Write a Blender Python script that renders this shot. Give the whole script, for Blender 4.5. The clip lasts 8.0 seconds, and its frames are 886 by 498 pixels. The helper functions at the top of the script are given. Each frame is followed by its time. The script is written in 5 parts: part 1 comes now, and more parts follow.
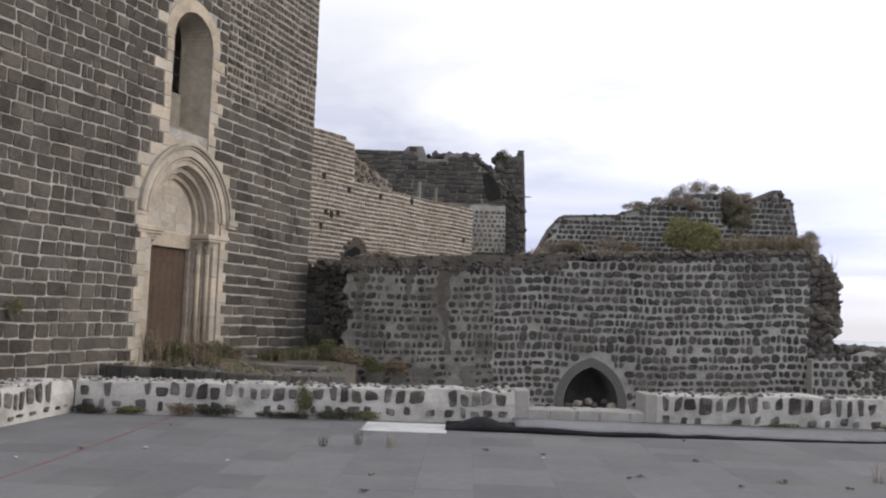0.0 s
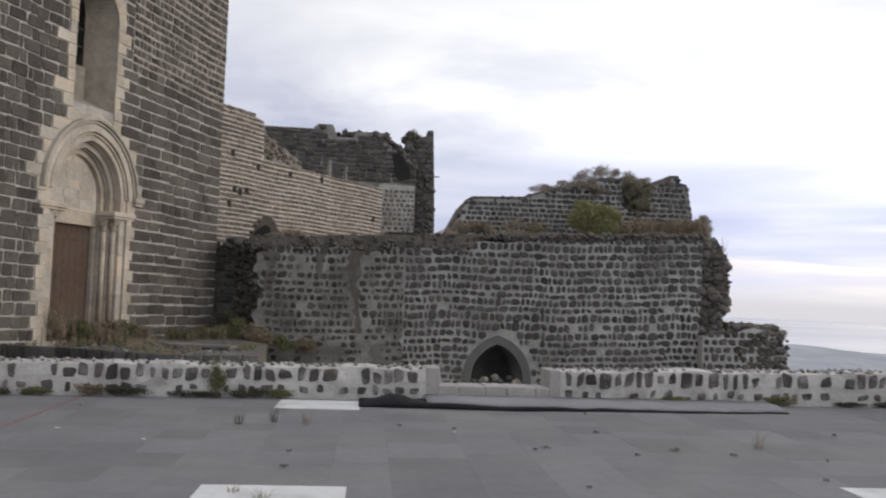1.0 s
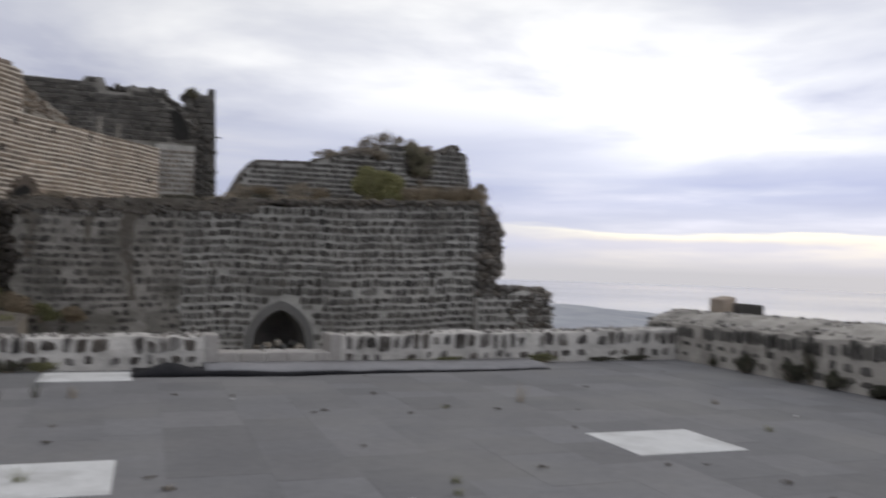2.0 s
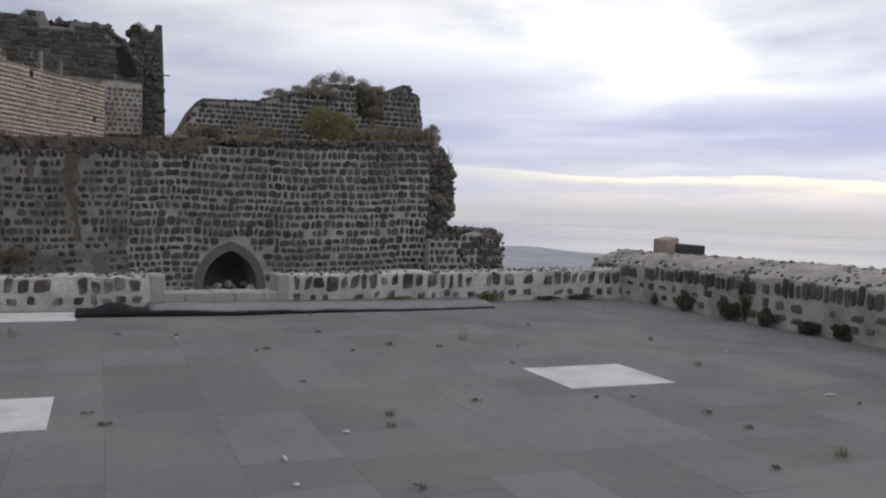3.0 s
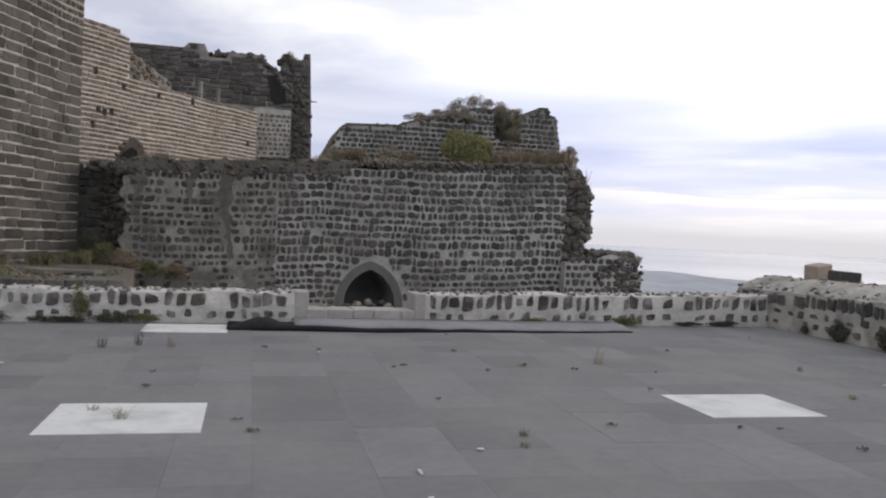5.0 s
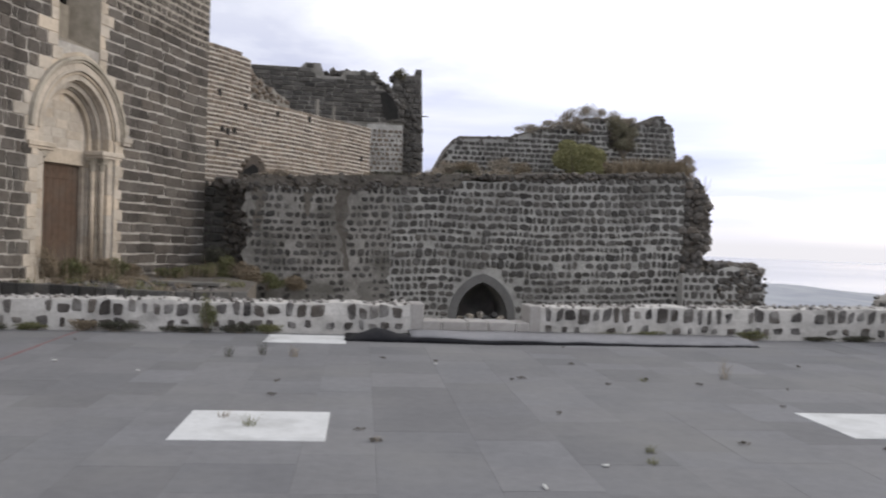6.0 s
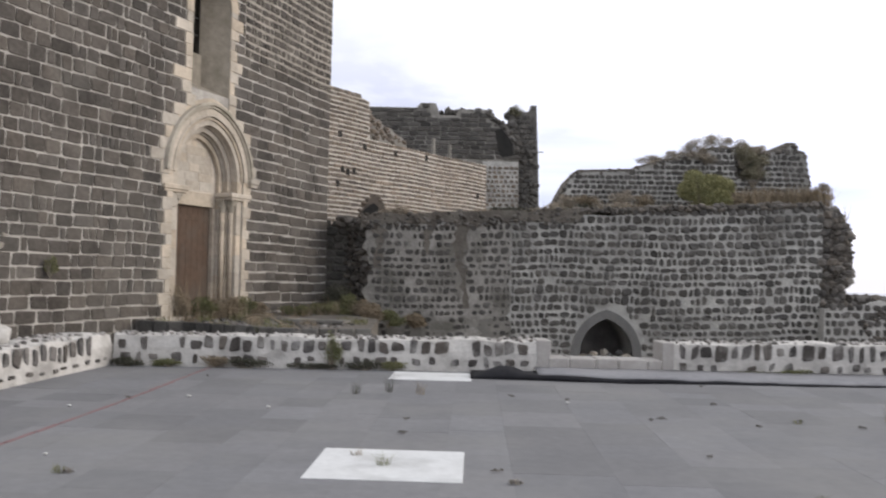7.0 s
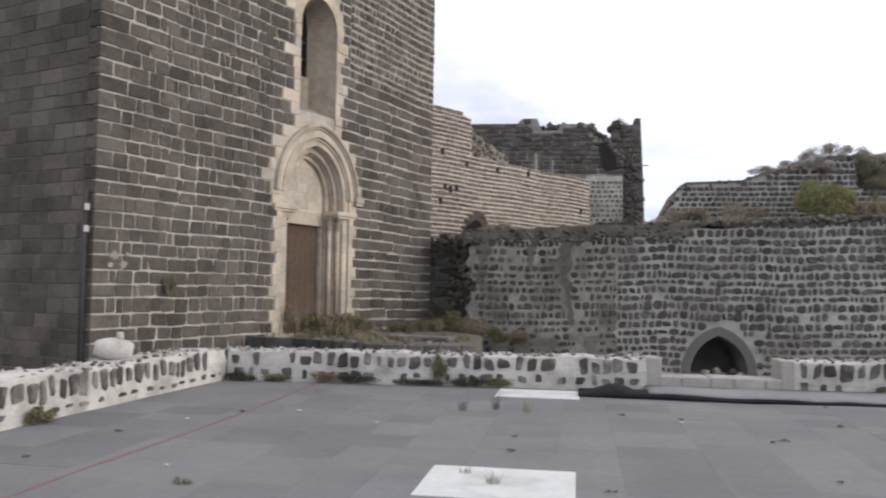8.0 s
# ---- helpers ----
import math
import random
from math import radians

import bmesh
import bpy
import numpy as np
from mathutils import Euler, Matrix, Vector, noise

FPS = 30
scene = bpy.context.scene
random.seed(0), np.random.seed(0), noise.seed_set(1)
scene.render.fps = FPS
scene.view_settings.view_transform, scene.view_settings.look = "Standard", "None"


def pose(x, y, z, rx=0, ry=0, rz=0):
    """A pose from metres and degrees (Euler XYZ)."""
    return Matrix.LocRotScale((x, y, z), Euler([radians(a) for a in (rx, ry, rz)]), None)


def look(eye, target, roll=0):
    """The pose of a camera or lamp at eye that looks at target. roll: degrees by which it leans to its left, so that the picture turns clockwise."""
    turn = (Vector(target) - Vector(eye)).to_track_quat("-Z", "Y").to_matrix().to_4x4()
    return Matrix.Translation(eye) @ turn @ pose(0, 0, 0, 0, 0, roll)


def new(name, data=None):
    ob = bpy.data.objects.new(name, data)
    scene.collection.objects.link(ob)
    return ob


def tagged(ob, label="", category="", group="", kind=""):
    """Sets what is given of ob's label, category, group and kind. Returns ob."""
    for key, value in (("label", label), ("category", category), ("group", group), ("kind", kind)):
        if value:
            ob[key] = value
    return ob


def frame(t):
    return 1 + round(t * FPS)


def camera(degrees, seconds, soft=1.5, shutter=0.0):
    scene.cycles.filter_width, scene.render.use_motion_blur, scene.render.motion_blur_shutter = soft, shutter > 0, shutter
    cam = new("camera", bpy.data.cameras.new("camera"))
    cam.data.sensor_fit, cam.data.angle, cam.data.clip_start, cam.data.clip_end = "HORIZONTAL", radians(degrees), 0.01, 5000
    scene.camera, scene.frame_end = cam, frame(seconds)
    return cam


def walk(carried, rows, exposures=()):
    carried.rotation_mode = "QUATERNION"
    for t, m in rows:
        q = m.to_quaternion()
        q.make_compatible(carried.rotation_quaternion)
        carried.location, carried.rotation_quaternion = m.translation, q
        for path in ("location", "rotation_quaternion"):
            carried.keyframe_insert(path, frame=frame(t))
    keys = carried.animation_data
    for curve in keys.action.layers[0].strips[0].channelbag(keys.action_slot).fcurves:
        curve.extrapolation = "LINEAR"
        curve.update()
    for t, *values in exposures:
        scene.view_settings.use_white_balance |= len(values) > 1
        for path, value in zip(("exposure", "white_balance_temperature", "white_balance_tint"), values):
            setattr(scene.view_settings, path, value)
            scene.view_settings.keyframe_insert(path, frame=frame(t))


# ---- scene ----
cam = camera(56.0, 8.0, soft=2.0, shutter=0.5)
PATH = [
    (0, (0.264, 0.341, 1.612), (0.204, 2.334, 1.769), 1.9),
    (0.5, (0.228, 0.196, 1.617), (0.258, 2.188, 1.787), 2.3),
    (1, (0.148, 0.039, 1.642), (0.314, 2.029, 1.753), 2.0),
    (1.5, (0.115, -0.073, 1.671), (0.426, 1.901, 1.762), 1.9),
    (1.6, (0.119, -0.082, 1.674), (0.502, 1.879, 1.752), 1.5),
    (1.8, (0.161, -0.106, 1.679), (0.688, 1.822, 1.739), 1.3),
    (2, (0.198, -0.154, 1.678), (0.862, 1.732, 1.719), 1.8),
    (2.2, (0.229, -0.202, 1.682), (0.988, 1.648, 1.704), 1.6),
    (3.3, (0.359, -0.341, 1.64), (1.106, 1.51, 1.518), 1.7),
    (3.5, (0.351, -0.346, 1.627), (1.053, 1.523, 1.508), 1.7),
    (4, (0.337, -0.354, 1.626), (0.934, 1.553, 1.54), 2.1),
    (4.2, (0.334, -0.354, 1.637), (0.898, 1.564, 1.561), 2.3),
    (5.3, (0.303, -0.369, 1.641), (0.693, 1.591, 1.592), 2.2),
    (5.5, (0.288, -0.362, 1.634), (0.625, 1.608, 1.586), 2.0),
    (6, (0.235, -0.298, 1.62), (0.428, 1.693, 1.588), 2.0),
    (6.5, (0.155, -0.146, 1.584), (0.21, 1.853, 1.581), 1.8),
    (7, (0.058, -0.004, 1.555), (-0.02, 1.993, 1.608), 1.3),
    (7.5, (-0.003, 0.074, 1.538), (-0.188, 2.064, 1.629), 0.9),
    (8, (0.0, 0.062, 1.54), (-0.32, 2.034, 1.629), 1.0),
]
EXPOSURES = [(0.0, -0.1), (0.5, -0.27), (1.5, -0.3), (2.0, -0.52), (3.5, -0.62), (4.2, -0.45), (5.5, -0.16), (6.5, 0.12), (7.0, 0.18), (8.0, 0.2)]
walk(cam, [(t, look(eye, target, roll)) for t, eye, target, roll in PATH], EXPOSURES)

# ---- world and sun ----
SUN_AZ, SUN_EL = 85.0, 14.0      # degrees: azimuth from +y towards +x, elevation


def tree_of(owner):
    owner.use_nodes = True
    owner.node_tree.nodes.clear()
    return owner.node_tree


def node(tree, kind, inputs=None, operation=""):
    n = tree.nodes.new(kind)
    if operation:
        n.operation = operation
    for k, v in (inputs or {}).items():
        if isinstance(v, bpy.types.NodeSocket):
            tree.links.new(v, n.inputs[k])
        else:
            n.inputs[k].default_value = v
    return n


def ramp(tree, fac, stops):
    n = tree.nodes.new("ShaderNodeValToRGB")
    tree.links.new(fac, n.inputs[0])
    els = n.color_ramp.elements
    while len(els) < len(stops):
        els.new(0.5)
    for e, (p, c) in zip(els, stops):
        e.position = p
        e.color = (*c, 1) if len(c) == 3 else c
    return n


def mix(tree, fac, a, b, blend="MIX"):
    n = tree.nodes.new("ShaderNodeMix")
    n.data_type, n.blend_type = "RGBA", blend
    for sock, v in ((n.inputs[0], fac), (n.inputs[6], a), (n.inputs[7], b)):
        if isinstance(v, bpy.types.NodeSocket):
            tree.links.new(v, sock)
        elif isinstance(v, (int, float)):
            sock.default_value = v
        else:
            sock.default_value = (*v, 1)
    return n.outputs[2]


world = bpy.data.worlds.new("world")
scene.world = world
wt = tree_of(world)
sky = node(wt, "ShaderNodeTexSky")
sky.sky_type, sky.sun_disc, sky.sun_elevation, sky.sun_rotation = "NISHITA", False, radians(SUN_EL), radians(SUN_AZ)
sky_dim = mix(wt, 1.0, sky.outputs[0], (0.12, 0.12, 0.12), "MULTIPLY")
wc = node(wt, "ShaderNodeTexCoord")
wsep = node(wt, "ShaderNodeSeparateXYZ", {0: wc.outputs["Generated"]})
flat = node(wt, "ShaderNodeMapping", {"Vector": wc.outputs["Generated"], "Scale": (1.0, 1.0, 3.6), "Location": (0.35, 0.1, 0.0)})
puffs = node(wt, "ShaderNodeTexNoise", {"Vector": flat.outputs[0], "Scale": 2.6, "Detail": 6.0, "Roughness": 0.52, "Distortion": 0.25})
streak = node(wt, "ShaderNodeMapping", {"Vector": wc.outputs["Generated"], "Scale": (1.0, 1.0, 9.0), "Location": (2.0, 0.0, 0.4)})
streaks = node(wt, "ShaderNodeTexNoise", {"Vector": streak.outputs[0], "Scale": 3.4, "Detail": 5.0, "Roughness": 0.5})
# thick cloud: from lilac grey undersides to bright white
cloud = ramp(wt, puffs.outputs[0], [(0.36, (0.64, 0.67, 0.87)), (0.48, (0.98, 1.0, 1.12)), (0.6, (1.5, 1.5, 1.52))])
bend = node(wt, "ShaderNodeMath", {0: streaks.outputs[0], 1: -0.5}, operation="ADD")
bend = node(wt, "ShaderNodeMath", {0: bend.outputs[0], 1: 0.11}, operation="MULTIPLY")
level = node(wt, "ShaderNodeMath", {0: wsep.outputs[2], 1: bend.outputs[0]}, operation="ADD")
# low sky: pale haze, a cream gap under the cloud deck, then lilac cloud bases
layers = ramp(wt, level.outputs[0], [(0.0, (0.94, 0.92, 0.99)), (0.024, (1.0, 0.96, 0.99)), (0.035, (1.15, 1.06, 0.95)), (0.047, (1.32, 1.24, 1.04)), (0.053, (0.76, 0.78, 0.93)), (0.09, (0.66, 0.70, 0.92)), (0.15, (0.80, 0.83, 1.0)), (0.2, (1.1, 1.12, 1.18))])
wisps = ramp(wt, streaks.outputs[0], [(0.40, (0.82, 0.84, 0.92)), (0.55, (1.0, 1.0, 1.0)), (0.68, (1.3, 1.25, 1.15))])
low_sky = mix(wt, 1.0, layers.outputs[0], wisps.outputs[0], "MULTIPLY")
height = ramp(wt, wsep.outputs[2], [(0.09, (0, 0, 0)), (0.19, (1, 1, 1))])
cover = mix(wt, height.outputs[0], low_sky, cloud.outputs[0])
bank_dir = node(wt, "ShaderNodeVectorMath", {0: wc.outputs["Generated"], 1: (math.sin(radians(15)) * 0.99, math.cos(radians(15)) * 0.99, 0.14)}, operation="DOT_PRODUCT")
bank_in = node(wt, "ShaderNodeMath", {0: puffs.outputs[0], 1: 0.12}, operation="MULTIPLY")
bank_in = node(wt, "ShaderNodeMath", {0: bank_dir.outputs["Value"], 1: bank_in.outputs[0]}, operation="ADD")
bank_map = node(wt, "ShaderNodeMapRange", {0: bank_in.outputs[0], 1: 1.015, 2: 1.06, 3: 0.0, 4: 0.75})
bank_top = ramp(wt, wsep.outputs[2], [(0.15, (1, 1, 1)), (0.23, (0, 0, 0))])
bank_all = node(wt, "ShaderNodeMath", {0: bank_map.outputs[0], 1: bank_top.outputs[0]}, operation="MULTIPLY")
cover = mix(wt, bank_all.outputs[0], cover, (0.70, 0.74, 0.95))
haze = ramp(wt, wsep.outputs[2], [(-0.02, (1, 1, 1)), (0.0, (1, 1, 1)), (0.03, (0, 0, 0))])
toward = node(wt, "ShaderNodeVectorMath", {0: wc.outputs["Generated"], 1: (math.sin(radians(SUN_AZ - 22)), math.cos(radians(SUN_AZ - 22)), 0.25)}, operation="DOT_PRODUCT")
glow = ramp(wt, toward.outputs["Value"], [(0.45, (1.0, 1.0, 1.0)), (0.9, (1.45, 1.44, 1.42))])
cover = mix(wt, 1.0, cover, glow.outputs[0], "MULTIPLY")
high = ramp(wt, wsep.outputs[2], [(0.17, (0, 0, 0)), (0.38, (1, 1, 1))])
cover = mix(wt, high.outputs[0], cover, (1.13, 1.14, 1.18))
cover = mix(wt, haze.outputs[0], cover, (0.92, 0.91, 0.97))
both = mix(wt, 0.93, sky_dim, cover)
bg = node(wt, "ShaderNodeBackground", {"Color": both, "Strength": 1.0})
wo = node(wt, "ShaderNodeOutputWorld")
wt.links.new(bg.outputs[0], wo.inputs[0])

sun_data = bpy.data.lights.new("sun", "SUN")
sun_data.energy, sun_data.angle, sun_data.color = 1.3, radians(25), (1.0, 0.89, 0.76)
sun = new("sun", sun_data)
az, el = radians(SUN_AZ), radians(SUN_EL)
sun.matrix_world = look((0, 0, 60), (-math.sin(az) * math.cos(el), -math.cos(az) * math.cos(el), 60 - math.sin(el)))


# ---- materials ----
def surface(name, dark, light, rough=0.9, grain=18.0, bump=0.25, vary="", spread=0.0, stain=None, stain_amount=0.4, stain_scale=0.6, metal=0.0, spec=0.25, tint=1.0):
    """Two scales of noise between two colours; vary: 'object' or 'island' shifts each piece; stain: a colour in large patches."""
    mat = bpy.data.materials.new(name)
    t = tree_of(mat)
    co = node(t, "ShaderNodeNewGeometry")
    pos = co.outputs["Position"]
    fine = node(t, "ShaderNodeTexNoise", {"Vector": pos, "Scale": grain, "Detail": 6.0, "Roughness": 0.65})
    broad = node(t, "ShaderNodeTexNoise", {"Vector": pos, "Scale": grain * 0.12, "Detail": 3.0})
    both_noise = node(t, "ShaderNodeMath", {0: fine.outputs[0], 1: broad.outputs[0]}, operation="ADD")
    fac = node(t, "ShaderNodeMapRange", {0: both_noise.outputs[0], 1: 0.7, 2: 1.3})
    colour = mix(t, fac.outputs[0], dark, light)
    if vary:
        rnd = node(t, "ShaderNodeObjectInfo").outputs["Random"] if vary == "object" else co.outputs["Random Per Island"]
        val = node(t, "ShaderNodeMapRange", {0: rnd, 3: 1 - spread, 4: 1 + spread})
        hue_r = node(t, "ShaderNodeMath", {0: rnd, 1: 7.31}, operation="MULTIPLY")
        hue_r = node(t, "ShaderNodeMath", {0: hue_r.outputs[0]}, operation="FRACT")
        warm = mix(t, hue_r.outputs[0], (1.0, 1 - 0.02 * tint, 1 - 0.02 * tint), (1 + 0.1 * tint, 1.0, 1 - 0.1 * tint))
        colour = mix(t, 1.0, colour, warm, "MULTIPLY")
        hsv = node(t, "ShaderNodeHueSaturation", {"Value": val.outputs[0], "Color": colour})
        colour = hsv.outputs[0]
    if stain:
        patch = node(t, "ShaderNodeTexNoise", {"Vector": pos, "Scale": stain_scale, "Detail": 5.0, "Roughness": 0.6})
        pr = ramp(t, patch.outputs[0], [(0.48, (0, 0, 0)), (0.66, (1, 1, 1))])
        amount = node(t, "ShaderNodeMath", {0: pr.outputs[0], 1: stain_amount}, operation="MULTIPLY")
        colour = mix(t, amount.outputs[0], colour, stain)
    bmp = node(t, "ShaderNodeBump", {"Height": fine.outputs[0], "Strength": bump, "Distance": 0.02})
    rr = node(t, "ShaderNodeMapRange", {0: broad.outputs[0], 3: rough - 0.08, 4: min(1.0, rough + 0.08)})
    p = node(t, "ShaderNodeBsdfPrincipled", {"Base Color": colour, "Roughness": rr.outputs[0], "Metallic": metal, "Specular IOR Level": spec, "Normal": bmp.outputs[0]})
    o = node(t, "ShaderNodeOutputMaterial")
    t.links.new(p.outputs[0], o.inputs[0])
    return mat


def stone_pair(name, dark, light, spread, **kw):
    return (surface(name + "_single", dark, light, vary="object", spread=spread, **kw),
            surface(name + "_joined", dark, light, vary="island", spread=spread, **kw))


ASHLAR = stone_pair("basalt_ashlar", (0.05, 0.0457, 0.0425), (0.12, 0.1098, 0.1008), 0.34, grain=14, bump=0.5, tint=0.5, stain=(0.17, 0.16, 0.145), stain_amount=0.35)
RUBBLE = stone_pair("basalt_rubble", (0.052, 0.051, 0.05), (0.125, 0.121, 0.117), 0.4, grain=20, bump=0.6, tint=0.4, stain=(0.18, 0.175, 0.165), stain_amount=0.25, stain_scale=0.9)
PARAPET = stone_pair("parapet_basalt", (0.052, 0.05, 0.051), (0.13, 0.125, 0.123), 0.45, grain=22, bump=0.6, stain=(0.36, 0.35, 0.34), stain_amount=0.6, stain_scale=3.5)
PAVING = stone_pair("paving", (0.145, 0.146, 0.157), (0.188, 0.189, 0.2), 0.13, grain=9, bump=0.15, rough=0.85, tint=0.15, stain=(0.21, 0.207, 0.205), stain_amount=0.5, stain_scale=0.5)
LIME = stone_pair("limestone", (0.37, 0.345, 0.305), (0.53, 0.498, 0.446), 0.12, grain=12, bump=0.45, stain=(0.23, 0.205, 0.17), stain_amount=0.5, stain_scale=1.9)
FARSTONE = stone_pair("weathered_masonry", (0.11, 0.097, 0.086), (0.21, 0.188, 0.168), 0.3, grain=8, bump=0.4)
MORTAR = surface("lime_mortar", (0.31, 0.292, 0.27), (0.48, 0.455, 0.425), grain=25, bump=0.6, stain=(0.15, 0.142, 0.13), stain_amount=0.7, stain_scale=1.3)
OLD_MORTAR = surface("old_mortar", (0.33, 0.324, 0.313), (0.57, 0.56, 0.54), grain=22, bump=0.9, stain=(0.18, 0.176, 0.166), stain_amount=0.7, stain_scale=0.6)
PARAPET_MORTAR = surface("parapet_mortar", (0.43, 0.415, 0.4), (0.62, 0.60, 0.58), grain=20, bump=0.7, stain=(0.27, 0.258, 0.245), stain_amount=0.7, stain_scale=2.2)
WARM_MORTAR = surface("warm_mortar", (0.47, 0.44, 0.4), (0.63, 0.595, 0.55), grain=18, bump=0.5, stain=(0.25, 0.21, 0.17), stain_amount=0.4)
CEMENT = surface("cement_render", (0.12, 0.119, 0.118), (0.175, 0.172, 0.17), grain=16, bump=0.3)
PLASTER = surface("grey_plaster", (0.17, 0.163, 0.152), (0.27, 0.257, 0.237), grain=6, bump=0.4, stain=(0.13, 0.125, 0.115), stain_amount=0.6)
BED = surface("paving_bed", (0.128, 0.128, 0.136), (0.168, 0.168, 0.176), grain=20, bump=0.4)
WHITE_PAINT = surface("white_slab_paint", (0.54, 0.545, 0.555), (0.64, 0.645, 0.655), grain=14, bump=0.2, stain=(0.4, 0.4, 0.405), stain_amount=0.6, stain_scale=2.0)
RED_PAINT = surface("faded_red_paint", (0.185, 0.112, 0.118), (0.225, 0.145, 0.15), grain=30, bump=0.1, stain=(0.18, 0.165, 0.168), stain_amount=0.6, stain_scale=3.0)
DOOR_WOOD = surface("door_wood", (0.065, 0.043, 0.032), (0.125, 0.083, 0.06), grain=9, bump=0.3, rough=0.75, stain=(0.1, 0.085, 0.072), stain_amount=0.6, stain_scale=1.4)
TARP = surface("black_sheet", (0.014, 0.014, 0.017), (0.03, 0.03, 0.034), grain=10, bump=0.3, rough=0.8, spec=0.12)
TARP_DUST = surface("dusty_sheet", (0.18, 0.18, 0.195), (0.25, 0.25, 0.266), grain=10, bump=0.3, rough=0.8)
# near-black colour that stands for the shade inside openings
SHADE_DARK = surface("shade_dark", (0.02, 0.02, 0.02), (0.04, 0.038, 0.036), grain=6, bump=0.3)
IRON = surface("dark_iron", (0.03, 0.03, 0.032), (0.06, 0.058, 0.056), rough=0.6, grain=30, bump=0.1)
TAG = surface("pale_tag", (0.36, 0.36, 0.36), (0.44, 0.44, 0.44), grain=10, bump=0.05)
LEAF_GREEN = surface("bush_leaves", (0.18, 0.188, 0.092), (0.31, 0.318, 0.175), grain=7, bump=0.1, vary="island", spread=0.35)
LEAF_DARK = surface("dark_scrub", (0.044, 0.047, 0.038), (0.1, 0.103, 0.082), grain=7, bump=0.1, vary="island", spread=0.35)
LEAF_DRY = surface("dry_grass", (0.18, 0.154, 0.115), (0.29, 0.253, 0.195), grain=7, bump=0.1, vary="island", spread=0.35)
LEAF_GREY = surface("grey_thorn_scrub", (0.2, 0.182, 0.155), (0.36, 0.335, 0.29), grain=7, bump=0.1, vary="island", spread=0.35)
WEED = surface("green_weed", (0.10, 0.115, 0.06), (0.19, 0.195, 0.11), grain=7, bump=0.1, vary="island", spread=0.35)
EARTH = surface("dry_earth", (0.13, 0.11, 0.085), (0.22, 0.19, 0.15), grain=3, bump=0.6, stain=(0.09, 0.1, 0.06), stain_amount=0.6, stain_scale=0.3)
# the haze of distance is put into this base colour: paler and bluer
HAZY_HILL = surface("hazy_hillside", (0.25, 0.268, 0.31), (0.36, 0.375, 0.415), grain=0.03, bump=0.0, stain=(0.42, 0.43, 0.45), stain_amount=0.5, stain_scale=0.012)
SEA = surface("sea_water", (0.07, 0.072, 0.09), (0.09, 0.092, 0.11), rough=0.12, grain=0.01, bump=0.0, spec=1.0)
# darker mortar than the facade's, for the side wall, corner and recess
DARK_MORTAR = surface("dark_mortar", (0.1, 0.098, 0.088), (0.17, 0.165, 0.15), grain=20, bump=0.5, stain=(0.07, 0.078, 0.06), stain_amount=0.6, stain_scale=0.5)
SOIL = surface("crest_soil", (0.085, 0.076, 0.068), (0.17, 0.153, 0.135), grain=12, bump=0.9, stain=(0.2, 0.19, 0.17), stain_amount=0.5, stain_scale=2.5)
WEATHERED = surface("weathered_limestone", (0.33, 0.3, 0.255), (0.46, 0.42, 0.36), grain=10, bump=0.5, stain=(0.12, 0.115, 0.08), stain_amount=0.5, stain_scale=1.5)
TANBLOCK = surface("tan_block", (0.25, 0.21, 0.175), (0.34, 0.29, 0.245), grain=14, bump=0.4)
DRESSED = surface("dressed_stone", (0.31, 0.295, 0.285), (0.42, 0.402, 0.39), grain=14, bump=0.4, stain=(0.27, 0.25, 0.24), stain_amount=0.4, stain_scale=2.0)
RUIN_MORTAR = surface("ruin_mortar", (0.19, 0.182, 0.17), (0.38, 0.365, 0.345), grain=14, bump=0.9, stain=(0.11, 0.105, 0.09), stain_amount=0.75, stain_scale=1.1)
REPOINTING = surface("tan_repointing", (0.25, 0.228, 0.2), (0.4, 0.37, 0.33), grain=12, bump=0.6, stain=(0.17, 0.155, 0.135), stain_amount=0.6, stain_scale=1.2)
REVEAL = surface("stained_reveal", (0.2, 0.178, 0.148), (0.31, 0.28, 0.238), grain=9, bump=0.5, stain=(0.12, 0.105, 0.075), stain_amount=0.7, stain_scale=1.1)
RUIN_STONE = surface("ruin_rubble", (0.062, 0.06, 0.058), (0.148, 0.143, 0.137), vary="island", spread=0.4, grain=16, bump=0.6)
SCRUB_GREEN = surface("grey_green_scrub", (0.12, 0.122, 0.09), (0.23, 0.228, 0.175), grain=7, bump=0.1, vary="island", spread=0.35)
CHIP = surface("white_chip", (0.46, 0.46, 0.45), (0.56, 0.56, 0.55), grain=14, bump=0.1)


# ---- mesh helpers ----
def part(name, bm, mat, parent=None, label="", smooth=False):
    me = bpy.data.meshes.new(name)
    bm.to_mesh(me)
    bm.free()
    me.materials.append(mat)
    if smooth:
        me.polygons.foreach_set("use_smooth", [True] * len(me.polygons))
    ob = new(name, me)
    ob.parent = parent
    if label:
        ob["label"] = label
    return ob


def empty(name, label, category, group="", kind="", at=(0, 0, 0)):
    ob = new(name)
    ob.location = at
    return tagged(ob, label, category, group, kind)


def from_arrays(name, verts, faces, mat, parent=None, kind="", label=""):
    me = bpy.data.meshes.new(name)
    me.from_pydata([tuple(v) for v in verts], [], [tuple(f) for f in faces])
    me.materials.append(mat)
    ob = new(name, me)
    ob.parent = parent
    if kind:
        ob["kind"] = kind
    if label:
        ob["label"] = label
    return ob


